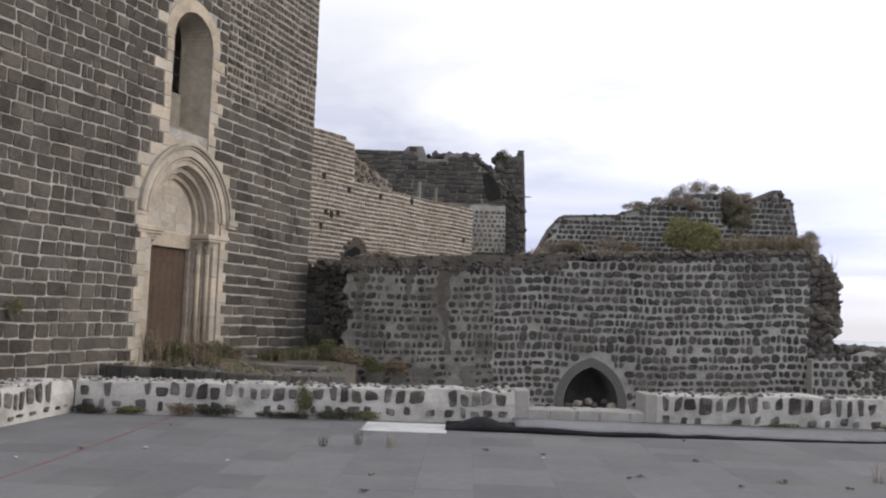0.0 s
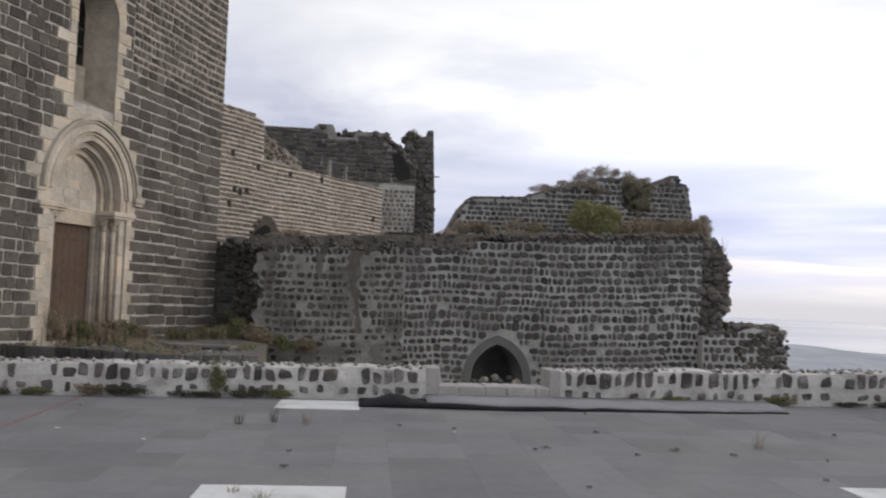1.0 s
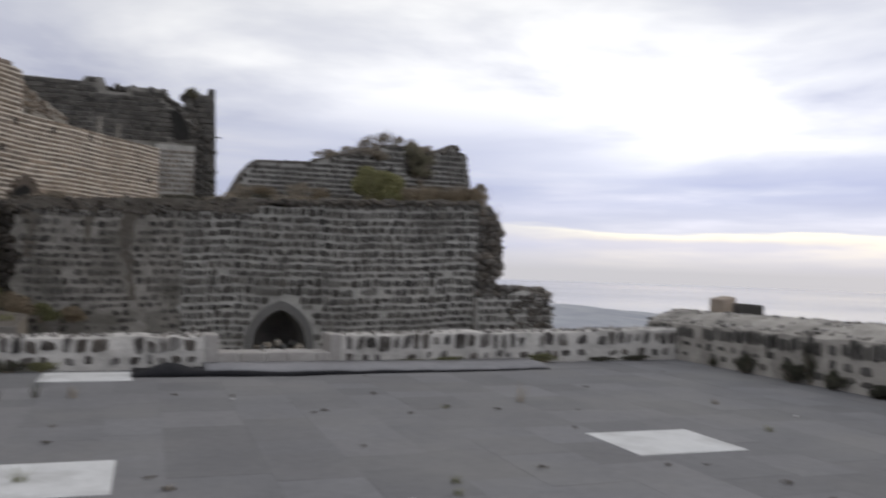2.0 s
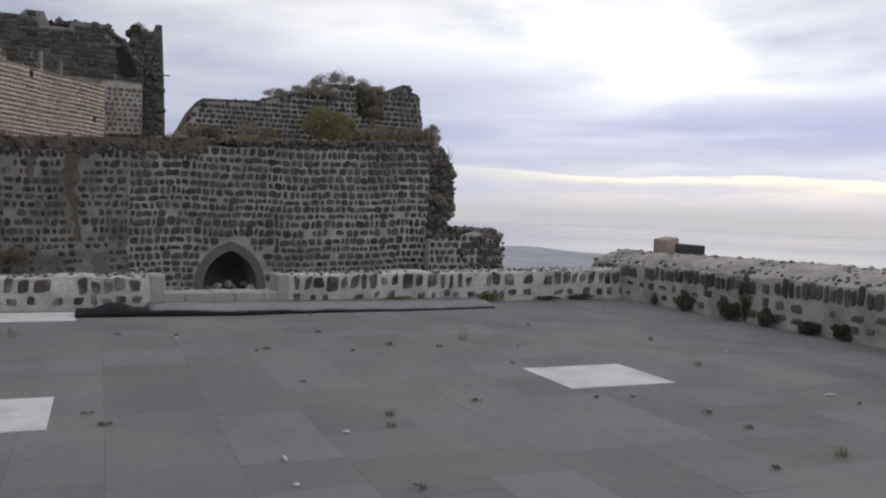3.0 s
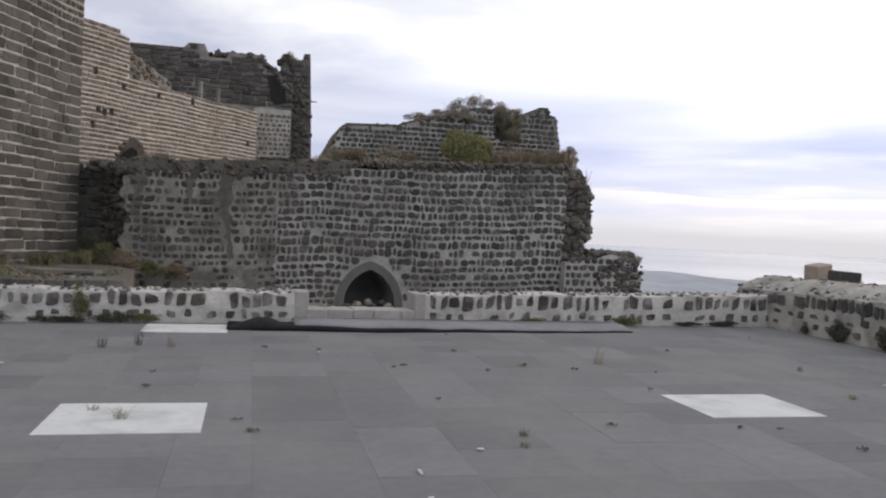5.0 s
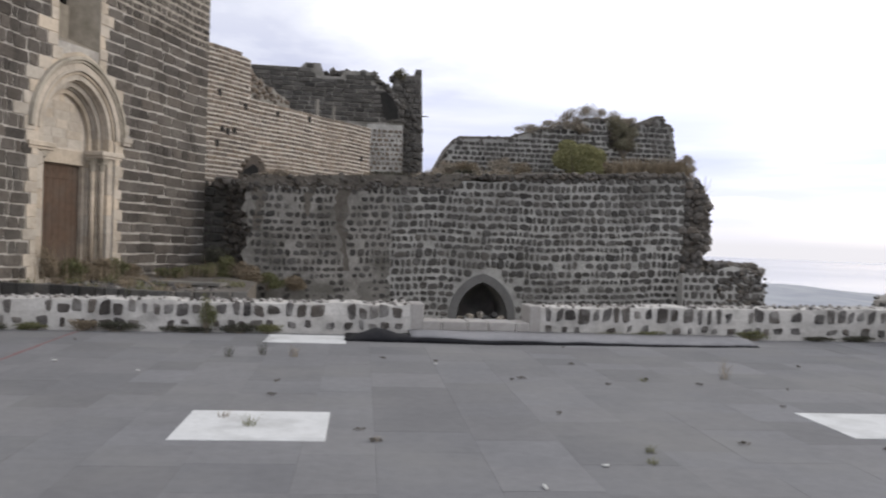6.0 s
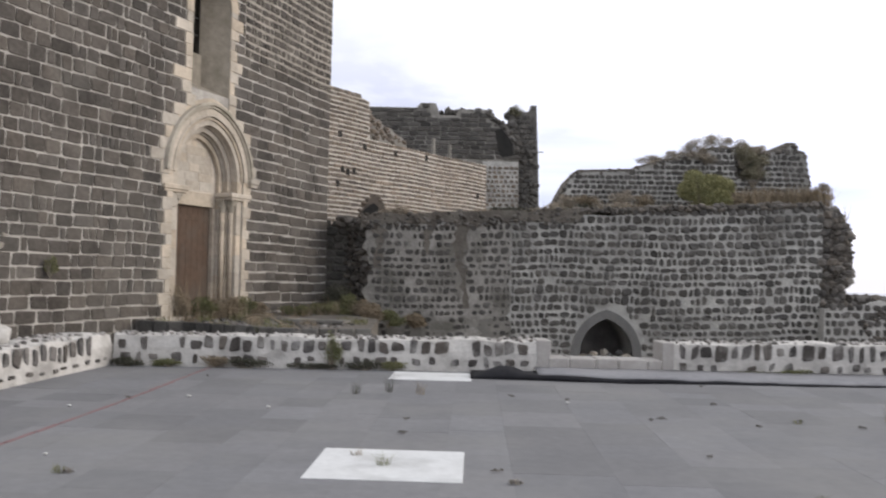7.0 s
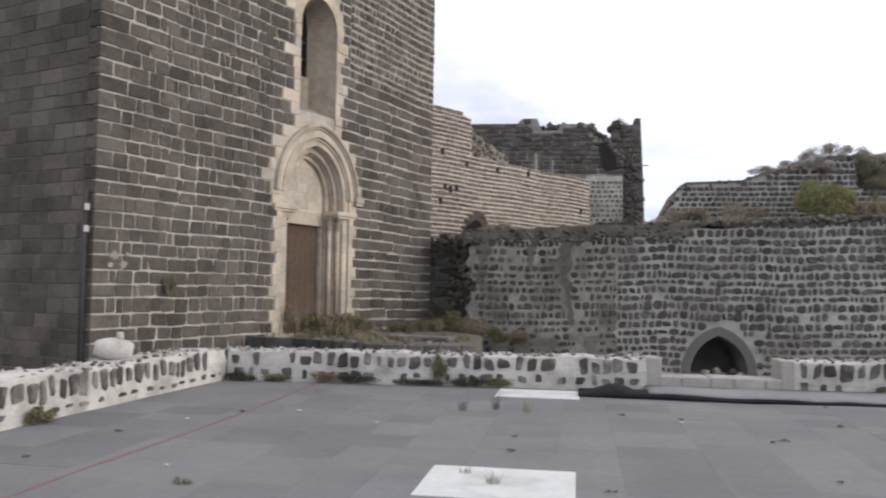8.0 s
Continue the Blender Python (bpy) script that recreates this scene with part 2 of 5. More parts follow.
def box(bm, x0, x1, y0, y1, z0, z1, m=None):
    vs = [bm.verts.new((m @ Vector(c)) if m else c) for c in
          [(x0, y0, z0), (x1, y0, z0), (x1, y1, z0), (x0, y1, z0), (x0, y0, z1), (x1, y0, z1), (x1, y1, z1), (x0, y1, z1)]]
    for f in ((3, 2, 1, 0), (4, 5, 6, 7), (0, 1, 5, 4), (1, 2, 6, 5), (2, 3, 7, 6), (3, 0, 4, 7)):
        bm.faces.new([vs[i] for i in f])
    return vs


def bevelled(bm, width, segments=1):
    bmesh.ops.bevel(bm, geom=list(bm.edges), offset=width, segments=segments, affect="EDGES", profile=0.6)


def prism(bm, outline, m, y0, y1):
    """A solid from an outline of (s, z), from depth y0 to y1 in the frame m."""
    a = [bm.verts.new(m @ Vector((s, y0, z))) for s, z in outline]
    b = [bm.verts.new(m @ Vector((s, y1, z))) for s, z in outline]
    n = len(outline)
    f1, f2 = bm.faces.new(a), bm.faces.new(list(reversed(b)))
    f1.normal_update()
    f2.normal_update()
    for i in range(n):
        j = (i + 1) % n
        bm.faces.new((a[j], a[i], b[i], b[j]))
    bmesh.ops.triangulate(bm, faces=[f1, f2])
    bmesh.ops.recalc_face_normals(bm, faces=bm.faces)


def plane_frame(p0, p1):
    """A wall's frame: x along it from p0 to p1, y into it, z up."""
    d = Vector((p1[0] - p0[0], p1[1] - p0[1], 0)).normalized()
    m = Matrix.Identity(4)
    m.col[0], m.col[1], m.col[2] = (*d, 0), (-d.y, d.x, 0, 0), (0, 0, 1, 0)
    m.col[3] = (p0[0], p0[1], 0, 1)
    return m


def ring_faces(n):
    """Sides, worn rim and front of a stone of n corners in three rings."""
    out = []
    for k in (0, n):
        out += [(k + i, k + (i + 1) % n, k + n + (i + 1) % n, k + n + i) for i in range(n)]
    return out + [tuple(range(2 * n, 3 * n))]


def stone_shape(rng, rag, inset, tilt=0.25, cut=0.0):
    """A unit stone: back at y 0, worn front near y -1; cut: how far its corners are rounded."""
    corners = [(-0.5, -0.5), (0.5, -0.5), (0.5, 0.5), (-0.5, 0.5)]
    out = [(x + rng.uniform(-rag, rag), z + rng.uniform(-rag, rag)) for x, z in corners]
    if cut:
        pts = []
        for i in range(4):
            (xa, za), (xb, zb), (xc, zc) = out[i - 1], out[i], out[(i + 1) % 4]
            p, q = cut * rng.uniform(0.5, 1.4), cut * rng.uniform(0.5, 1.4)
            pts += [(xb + (xa - xb) * p, zb + (za - zb) * p), (xb + (xc - xb) * q, zb + (zc - zb) * q)]
        out = pts
    vs = [(x, 0.0, z) for x, z in out]
    vs += [(x * 0.99, -0.6 + rng.uniform(-tilt, tilt), z * 0.99) for x, z in out]
    vs += [(x * (1 - inset * rng.uniform(0.6, 1.4)), -1.0 + rng.uniform(-tilt, tilt), z * (1 - inset * rng.uniform(0.6, 1.4))) for x, z in out]
    return np.array(vs)


def lay(specs, m, mats, parent, name, rag=0.07, inset=0.16, seed=1, single=lambda s, z: True, limit=300, tilt=0.25, cut=0.0):
    """Stones of a wall. specs: (s, z, width, height, proud). Up to limit of them, where single() holds, are pieces of their own."""
    rng = random.Random(seed)
    shapes = [stone_shape(rng, rag, inset, tilt, cut) for _ in range(14)]
    stone_faces = ring_faces(8 if cut else 4)
    meshes = []
    for sh in shapes:
        me = bpy.data.meshes.new(name)
        me.from_pydata([tuple(v) for v in sh], [], stone_faces)
        me.materials.append(mats[0])
        meshes.append(me)
    verts, faces, made = [], [], 0
    rot = np.array(m.to_3x3())
    org = np.array(m.translation)
    for s, z, w, h, proud in specs:
        k = rng.randrange(14)
        if made < limit and single(s, z):
            ob = new(name, meshes[k])
            ob.matrix_world = m @ Matrix.Translation((s, 0.0, z)) @ Matrix.Diagonal((w, proud, h, 1))
            ob.parent = parent
            made += 1
        else:
            v = stone_shape(rng, rag, inset, tilt, cut) * np.array([w, proud, h]) + np.array([s, 0.0, z])
            base = len(verts)
            verts.extend(v @ rot.T + org)
            faces.extend([tuple(i + base for i in f) for f in stone_faces])
    if verts:
        from_arrays(name + "_infill", verts, faces, mats[1], parent, kind="stuff")


def courses(rng, s0, s1, z0, z1, height, wmin, wmax, joint, proud, keep, drift=lambda s: 0.0, hvar=0.12, side_joint=None):
    """Rows of stones between s0 and s1; keep(s, z, w, h) says which ones stand."""
    out, z = [], z0
    side_joint = joint if side_joint is None else side_joint
    while z < z1:
        h = height * rng.uniform(1 - hvar, 1 + hvar)
        s = s0 + rng.uniform(-0.5, 0) * wmax
        while s < s1:
            w = rng.uniform(wmin, wmax)
            a, b = max(s, s0), min(s + w, s1)
            if b - a > 0.12 * wmin:
                c, zz = (a + b) / 2, z + h / 2 + drift((a + b) / 2)
                if keep(c, zz, b - a, h):
                    out.append((c, zz, b - a - side_joint * rng.uniform(0.6, 1.5), h - joint * rng.uniform(0.7, 1.3), proud * rng.uniform(0.6, 1.3)))
            s += w
        z += h
    return out


def inside(poly, x, y):
    hit, n = False, len(poly)
    for i in range(n):
        (x0, y0), (x1, y1) = poly[i], poly[(i + 1) % n]
        if (y0 > y) != (y1 > y) and x < (x1 - x0) * (y - y0) / (y1 - y0) + x0:
            hit = not hit
    return hit


def rough_rocks(rng, spots):
    """Irregular boulders, as vertices and faces. spots: (x, y, z, size)."""
    base = bmesh.new()
    bmesh.ops.create_icosphere(base, subdivisions=1, radius=1.0)
    bv = np.array([v.co[:] for v in base.verts])
    bf = [tuple(v.index for v in f.verts) for f in base.faces]
    base.free()
    verts, faces = [], []
    for x, y, z, r in spots:
        sc = np.array([r * rng.uniform(0.8, 1.3), r * rng.uniform(0.7, 1.2), r * rng.uniform(0.6, 1.0)])
        jit = np.array([[rng.uniform(0.72, 1.2)] for _ in bv])
        a = rng.uniform(0, 6.28)
        rz = np.array([[math.cos(a), -math.sin(a), 0], [math.sin(a), math.cos(a), 0], [0, 0, 1]])
        n0 = len(verts)
        verts.extend((bv * jit * sc) @ rz.T + np.array([x, y, z]))
        faces.extend([tuple(i + n0 for i in f) for f in bf])
    return verts, faces


def blades(rng, x, y, z, n, height, spread, lean=0.5, width=0.012):
    """A tuft of grass blades, each bent once."""
    verts, faces = [], []
    for _ in range(n):
        a, r = rng.uniform(0, 6.28), spread * math.sqrt(rng.random())
        bx, by = x + r * math.cos(a), y + r * math.sin(a)
        h, l, d = height * rng.uniform(0.45, 1.1), lean * rng.uniform(0.2, 1.0), rng.uniform(0, 6.28)
        wx, wy = width * math.cos(d + 1.57), width * math.sin(d + 1.57)
        k = len(verts)
        mx, my = bx + 0.35 * l * h * math.cos(d), by + 0.35 * l * h * math.sin(d)
        tx, ty = bx + l * h * math.cos(d), by + l * h * math.sin(d)
        verts += [(bx - wx, by - wy, z), (bx + wx, by + wy, z), (mx - wx * 0.8, my - wy * 0.8, z + 0.6 * h), (mx + wx * 0.8, my + wy * 0.8, z + 0.6 * h), (tx, ty, z + h * (1 - 0.25 * l))]
        faces += [(k, k + 1, k + 3, k + 2), (k + 2, k + 3, k + 4)]
    return verts, faces


def leaf_cloud(rng, centre, radii, n, size, clumps=9):
    """Small leaves in uneven clumps inside an ellipsoid."""
    cs = []
    for _ in range(clumps):
        v = Vector((rng.gauss(0, 1), rng.gauss(0, 1), rng.gauss(0, 1))).normalized() * rng.uniform(0.35, 0.75)
        cs.append((v, rng.uniform(0.28, 0.5)))
    cs.append((Vector((0, 0, 0)), 0.6))
    verts, faces = [], []
    for _ in range(n):
        c, r = rng.choice(cs)
        p = c + Vector((rng.gauss(0, 1), rng.gauss(0, 1), rng.gauss(0, 1))).normalized() * r * rng.random() ** 0.4
        if p.z < -0.75:
            continue
        q = Vector((centre[0] + p.x * radii[0], centre[1] + p.y * radii[1], centre[2] + p.z * radii[2]))
        a = Vector((rng.gauss(0, 1), rng.gauss(0, 1), rng.gauss(0, 1) + 0.5)).normalized() * size * rng.uniform(0.6, 1.4)
        b = a.cross(Vector((rng.gauss(0, 1), rng.gauss(0, 1), rng.gauss(0, 1)))).normalized() * size * 0.4
        k = len(verts)
        verts += [tuple(q - a * 0.5), tuple(q + b), tuple(q + a), tuple(q - b)]
        faces.append((k, k + 1, k + 2, k + 3))
    return verts, faces


def twigs(rng, base, radii, n):
    """Thin stems that fan out from a base."""
    verts, faces = [], []
    for _ in range(n):
        d = Vector((rng.gauss(0, 0.6) * radii[0], rng.gauss(0, 0.6) * radii[1], radii[2] * rng.uniform(0.7, 1.7)))
        p, q = Vector(base), Vector(base) + d
        w = 0.012
        k = len(verts)
        verts += [tuple(p + Vector((-w, 0, 0))), tuple(p + Vector((w, 0, 0))), tuple(p + Vector((0, w, 0))), tuple(q)]
        faces += [(k, k + 1, k + 3), (k + 1, k + 2, k + 3), (k + 2, k, k + 3)]
    return verts, faces


def shrub(name, label, centre, radii, n, size, mat, seed, category="shrub", group=""):
    rng = random.Random(seed)
    foot = (centre[0], centre[1], centre[2] - radii[2])
    root = empty(name, label, category, group)
    from_arrays("twig_frame", *twigs(rng, foot, radii, 16), LEAF_GREY, root)
    from_arrays("foliage", *leaf_cloud(rng, centre, radii, n, size), mat, root)
    return root


def tuft(name, label, x, y, z, n, height, spread, mat, seed, lean=0.6, width=0.006, category="weed", group="weeds"):
    ob = from_arrays(name, *blades(random.Random(seed), x, y, z, n, height, spread, lean, width), mat)
    return tagged(ob, label, category, group)


def arch_line(a, rise, steps=10):
    """A pointed arch from (-a, 0) over (0, rise) to (a, 0)."""
    r = (a * a + rise * rise) / (2 * a)
    top = math.acos((r - a) / r)
    right = [((a - r) + r * math.cos(top * i / steps), r * math.sin(top * i / steps)) for i in range(steps + 1)]
    return [(-x, z) for x, z in right] + [(x, z) for x, z in reversed(right[:-1])]


def arch_ring(bm, m, c, zs, a_in, rise_in, a_out, rise_out, y0, y1, gap=0.0, pieces=1):
    """A solid pointed arch between two lines."""
    inn, out = arch_line(a_in, rise_in), arch_line(a_out, rise_out)
    for i in range(len(inn) - 1):
        q = [inn[i], inn[i + 1], out[i + 1], out[i]]
        vs = [[bm.verts.new(m @ Vector((c + s, y, zs + z))) for s, z in q] for y in (y0, y1)]
        bm.faces.new(vs[0])
        bm.faces.new(list(reversed(vs[1])))
        for k in range(4):
            if k in (0, 2) or (k == 3 and i == 0) or (k == 1 and i == len(inn) - 2):
                j = (k + 1) % 4
                bm.faces.new((vs[0][j], vs[0][k], vs[1][k], vs[1][j]))
    bmesh.ops.remove_doubles(bm, verts=bm.verts, dist=0.0005)
    bmesh.ops.recalc_face_normals(bm, faces=bm.faces)


# ---- ground, sea and far hills ----
def ground_height(x, y):
    # a plateau that breaks off just outside the walls
    r = math.hypot(max(0.0, x - 11.3, -40 - x), max(0.0, y - 46, -30 - y))
    g = -0.75 - 4.0 * min(1.0, r / 2.0) - 126 * (1 - math.exp(-r / 90.0))
    # the court rises towards the church door
    g += 0.95 * max(0.0, min(1.0, (-0.3 - x) / 3.0)) * max(0.0, min(1.0, (x + 9.0) / 1.5)) * max(0.0, min(1.0, (y - 13.3) / 1.5)) * (1 if r == 0 else 0)
    return g + 0.05 * noise.noise((x * 0.5, y * 0.5, 0))


gv, gf = [], []
rings = [0.0] + [1.0 * i for i in range(1, 45)] + [50, 60, 75, 100, 140, 200, 280, 400, 600, 900, 1400, 2200, 3400, 4700]
SEG = 96
for r in rings:
    for k in range(SEG):
        a = 2 * math.pi * k / SEG
        x, y = 2 + r * math.cos(a), 12 + r * math.sin(a)
        gv.append((x, y, ground_height(x, y)))
for i in range(len(rings) - 1):
    for k in range(SEG):
        j = (k + 1) % SEG
        gf.append((i * SEG + k, (i + 1) * SEG + k, (i + 1) * SEG + j, i * SEG + j))
tagged(from_arrays("ground", gv, gf, EARTH), "dry bare earth of the castle hill", "ground", kind="structure")

bm = bmesh.new()
bmesh.ops.create_circle(bm, cap_ends=True, segments=64, radius=4850)
bmesh.ops.translate(bm, verts=bm.verts, vec=(0, 0, -62))
tagged(part("water", bm, SEA), "pale hazy sea far below the castle", "sea", kind="structure")

# far hills; their colour carries the haze
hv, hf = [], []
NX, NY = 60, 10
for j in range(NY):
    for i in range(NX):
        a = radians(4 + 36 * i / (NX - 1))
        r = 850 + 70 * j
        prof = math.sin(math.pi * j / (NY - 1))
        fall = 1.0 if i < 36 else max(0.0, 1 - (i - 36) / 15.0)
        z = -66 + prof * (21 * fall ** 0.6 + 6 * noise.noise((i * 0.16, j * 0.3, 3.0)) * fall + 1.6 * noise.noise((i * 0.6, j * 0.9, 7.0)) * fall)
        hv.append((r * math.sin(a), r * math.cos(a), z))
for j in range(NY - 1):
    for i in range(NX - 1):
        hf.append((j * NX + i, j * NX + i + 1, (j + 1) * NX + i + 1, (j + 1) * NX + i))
tagged(from_arrays("backdrop", hv, hf, HAZY_HILL), "low distant coastal hills with pale blue-grey haze painted into their colour", "hills", kind="structure")

# ---- terrace ----
X0, X1, Y0 = -6.5, 10.1, -7.0


def west_base(y):
    return -6.5 + (y + 7.0) * (6.5 - 5.5) / 19.6


def far_base(x):
    return 12.62 + (x + 5.6) * (13.75 - 12.62) / 15.7


floor = empty("floor", "grey stone paved roof terrace with weeds in its joints", "terrace", kind="structure")
bm = bmesh.new()
lo = [bm.verts.new((x, y, -0.9)) for x, y in ((X0 - 0.7, Y0), (X1 + 0.9, Y0), (X1 + 0.9, 14.4), (west_base(13.2) - 0.7, 13.2))]
hi = [bm.verts.new((v.co.x, v.co.y, -0.006)) for v in lo]
bm.faces.new(hi)
bm.faces.new(list(reversed(lo)))
for i in range(4):
    j = (i + 1) % 4
    bm.faces.new((lo[i], lo[j], hi[j], hi[i]))
part("bed", bm, BED, floor)

# white slabs: x0, x1, y0, y1
WHITES = [(-1.2, 0.0, 6.155, 7.2), (4.5, 5.7, 6.45, 7.46), (-1.14, 0.04, 11.85, 12.75)]
for x0, x1, y0, y1 in WHITES:
    bm = bmesh.new()
    box(bm, x0, x1, y0, y1, -0.018, 0.007)
    bevelled(bm, 0.004)
    part("white_slab", bm, WHITE_PAINT, floor, "square white-painted stone slab with worn patches")

bm = bmesh.new()
rng = random.Random(5)
yy = 2.0
while yy < 12.3:
    ln = rng.uniform(0.3, 0.9)
    x = -3.93 + 0.03 * math.sin(yy * 0.9)
    if rng.random() < 0.99:
        w = rng.uniform(0.016, 0.026)
        box(bm, x - w, x + w, yy, yy + ln - rng.uniform(0.0, 0.03), -0.002, 0.0065)
    yy += ln
part("painted_line", bm, RED_PAINT, floor, "faded thin red painted line")


# ---- walls of masonry ----
def parapet(name, p0, p1, height0, height1, thick, label, seed, rows=((0.52, 0.92), (0.12, 0.42)), hump=0.0, tight=False):
    """A low wall whose face shows dark stones in thick pale mortar, with small stones bedded in its top."""
    rng = random.Random(seed)
    m = plane_frame(p0, p1)
    length = math.hypot(p1[0] - p0[0], p1[1] - p0[1])
    root = empty(name, label, "parapet wall", kind="structure")

    def top(s):
        return height0 + (height1 - height0) * s / length
    bm = bmesh.new()
    n = max(4, int(length / 0.3))
    grid = []
    for i in range(n + 1):
        s = length * i / n
        h = top(s) + rng.uniform(-0.02, 0.02)
        col = [(0.0, -0.1), (rng.uniform(-0.012, 0.012), 0.25 * h), (rng.uniform(-0.015, 0.015), 0.6 * h), (0.03 + rng.uniform(-0.01, 0.01), h - 0.025),
               (thick * 0.3, h + 0.6 * hump + rng.uniform(-0.015, 0.015)), (thick * 0.65, h + hump + rng.uniform(-0.015, 0.015)), (thick - 0.03, h + hump - 0.01), (thick, h - 0.05), (thick, -0.5)]
        grid.append([bm.verts.new(m @ Vector((s, y, z))) for y, z in col])
    for a, b in zip(grid, grid[1:]):
        for k in range(len(a) - 1):
            bm.faces.new((a[k], b[k], b[k + 1], a[k + 1]))
    bm.faces.new(list(reversed(grid[0])))
    bm.faces.new(grid[-1])
    bmesh.ops.recalc_face_normals(bm, faces=bm.faces)
    part("mortar_core", bm, MORTAR if tight else PARAPET_MORTAR, root)
    specs = []
    for r, (lo, hi) in enumerate(rows):
        s = rng.uniform(0.0, 0.15)
        while s < length - 0.08:
            w = rng.choice((rng.uniform(0.06, 0.11), rng.uniform(0.09, 0.14), rng.uniform(0.1, 0.2))) if r == 0 else rng.uniform(0.07, 0.17)
            gap = rng.uniform(0.04, 0.11) if r == 0 else rng.uniform(0.06, 0.24)
            if tight:
                w, gap = (rng.uniform(0.07, 0.14), rng.uniform(0.02, 0.05)) if r == 0 else (rng.uniform(0.1, 0.22), rng.uniform(0.06, 0.3))
            h = (hi - lo) * top(s)
            hh = h * rng.uniform(0.72, 1.05) * (1 if r == 0 else rng.uniform(0.6, 1))
            if rng.random() < 0.93 and s + w < length:
                specs.append((s + w / 2, top(s) * (lo + hi) / 2 + rng.uniform(-0.02, 0.02), w, hh, rng.uniform(0.012, 0.03)))
            s += w + gap
    lay(specs, m, RUBBLE if tight else PARAPET, root, "stone", rag=0.2, inset=0.2, cut=0.15, seed=seed + 1)
    # small stones bedded in the top, most of them washed with mortar
    for mat, count in ((PARAPET[1], 2 if hump == 0 else 5), (DRESSED, 3)):
        spots = []
        s = 0.05
        while s < length - 0.05:
            for _ in range(count + (hump > 0)):
                y = rng.uniform(0.05, thick - 0.04)
                lift = hump * min(1.0, y / (0.65 * thick))
                spots.append((*(m @ Vector((s + rng.uniform(-0.06, 0.06), y, 0))).xy, top(s) + lift + rng.uniform(-0.025, 0.004), rng.uniform(0.02, 0.05)))
            s += 0.13
        from_arrays("top_rubble", *rough_rocks(rng, spots), mat, root, kind="stuff")
    return root


parapet("wall_north_parapet", (-5.47, far_base(-5.47)), (1.06, far_base(1.06)), 0.49, 0.5, 0.52, "low parapet of dark basalt stones in thick white mortar", 11)
parapet("wall_north_parapet_east", (3.2, far_base(3.2)), (10.1, far_base(10.1)), 0.51, 0.6, 0.52, "low parapet of dark basalt stones in thick white mortar", 12)
parapet("wall_west_parapet", (west_base(Y0), Y0), (-5.5, far_base(-5.5)), 0.52, 0.49, 0.7, "low terrace parapet of basalt stones in pale mortar", 13, rows=((0.44, 0.92), (0.14, 0.28)))
parapet("wall_east_parapet", (10.02, 14.85), (10.1, Y0), 0.7, 1.0, 0.95, "broad hump-topped parapet of basalt and white mortar", 14,
        rows=((0.62, 0.94), (0.36, 0.54), (0.14, 0.3)), hump=0.22, tight=True)

# the gap: dressed end blocks and a low sill of pale stones
m_far = plane_frame((0.0, far_base(0.0)), (1.0, far_base(1.0)))
sill = empty("gap_sill", "low sill of pale dressed stones across the parapet gap", "sill", kind="structure")
bm = bmesh.new()
box(bm, 1.2, 3.1, 0.0, 0.5, -0.1, 0.22, m_far)
bevelled(bm, 0.01)
part("sill_core", bm, PARAPET_MORTAR, sill)
s = 1.24
rng = random.Random(21)
while s < 3.0:
    w = min(rng.uniform(0.3, 0.5), 3.04 - s)
    bm = bmesh.new()
    box(bm, s, s + w - 0.02, -0.03, 0.46, 0.02, 0.235 + rng.uniform(-0.01, 0.01), m_far)
    bevelled(bm, 0.015)
    part("stone", bm, DRESSED, sill)
    s += w
for a, b in ((1.05, 1.27), (3.03, 3.22)):
    bm = bmesh.new()
    box(bm, a, b, -0.015, 0.53, -0.1, 0.51, m_far)
    bevelled(bm, 0.02, 2)
    part("end_block", bm, DRESSED, sill, "dressed pale limestone end block")

# ---- church ----
C0, C1 = (-8.13, 13.03), (-4.23, 23.74)
CH = plane_frame(C0, C1)
CL, CTOP = 11.41, 12.0
PC, WC = 6.1, 6.03                # centres of the portal and of the window
PA, WA = 1.25, 0.67               # half widths of the portal and of the window
SP, ASP = 3.2, 3.58               # impost level and springing of the portal arch
WSILL, WSP = 5.5, 7.56            # window sill and springing
church = empty("church", "tall church of dark basalt ashlar with a pale limestone portal", "church")
# the drawing above is taken down to true size and set nearer, about a point over the terrace
STAND = Vector((0.1, 0.0, 1.58))
CHURCH_SIZE = Matrix.Translation(STAND) @ Matrix.Scale(0.89, 4) @ Matrix.Translation(-STAND)
church.matrix_world = CHURCH_SIZE
win_arch = arch_line(WA, 0.7)
low_panel = [(0.03, -1.8), (PC - PA, -1.8)] + [(PC + s, ASP + z) for s, z in arch_line(PA, 1.39)] + [(PC + PA, -1.8), (CL, -1.8), (CL, 6.4),
             (WC + WA, 6.4), (WC + WA, WSILL), (WC - WA, WSILL), (WC - WA, 6.4), (0.03, 6.4)]
high_panel = [(0.03, 6.4), (WC - WA, 6.4)] + [(WC + s, WSP + z) for s, z in win_arch] + [(WC + WA, 6.4), (CL, 6.4), (CL, CTOP), (0.03, CTOP)]
bm = bmesh.new()
prism(bm, low_panel, CH, 0.0, 1.2)
part("facade", bm, MORTAR, church)
bm = bmesh.new()
prism(bm, high_panel, CH, 0.0, 1.2)
part("upper_facade", bm, MORTAR, church)
SIDE = plane_frame((CH @ Vector((0.02, 16, 0)))[:2], (CH @ Vector((0.02, 0, 0)))[:2])
bm = bmesh.new()
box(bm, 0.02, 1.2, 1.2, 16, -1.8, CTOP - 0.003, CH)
side_wall = part("side_wall", bm, DARK_MORTAR, church)
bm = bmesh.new()
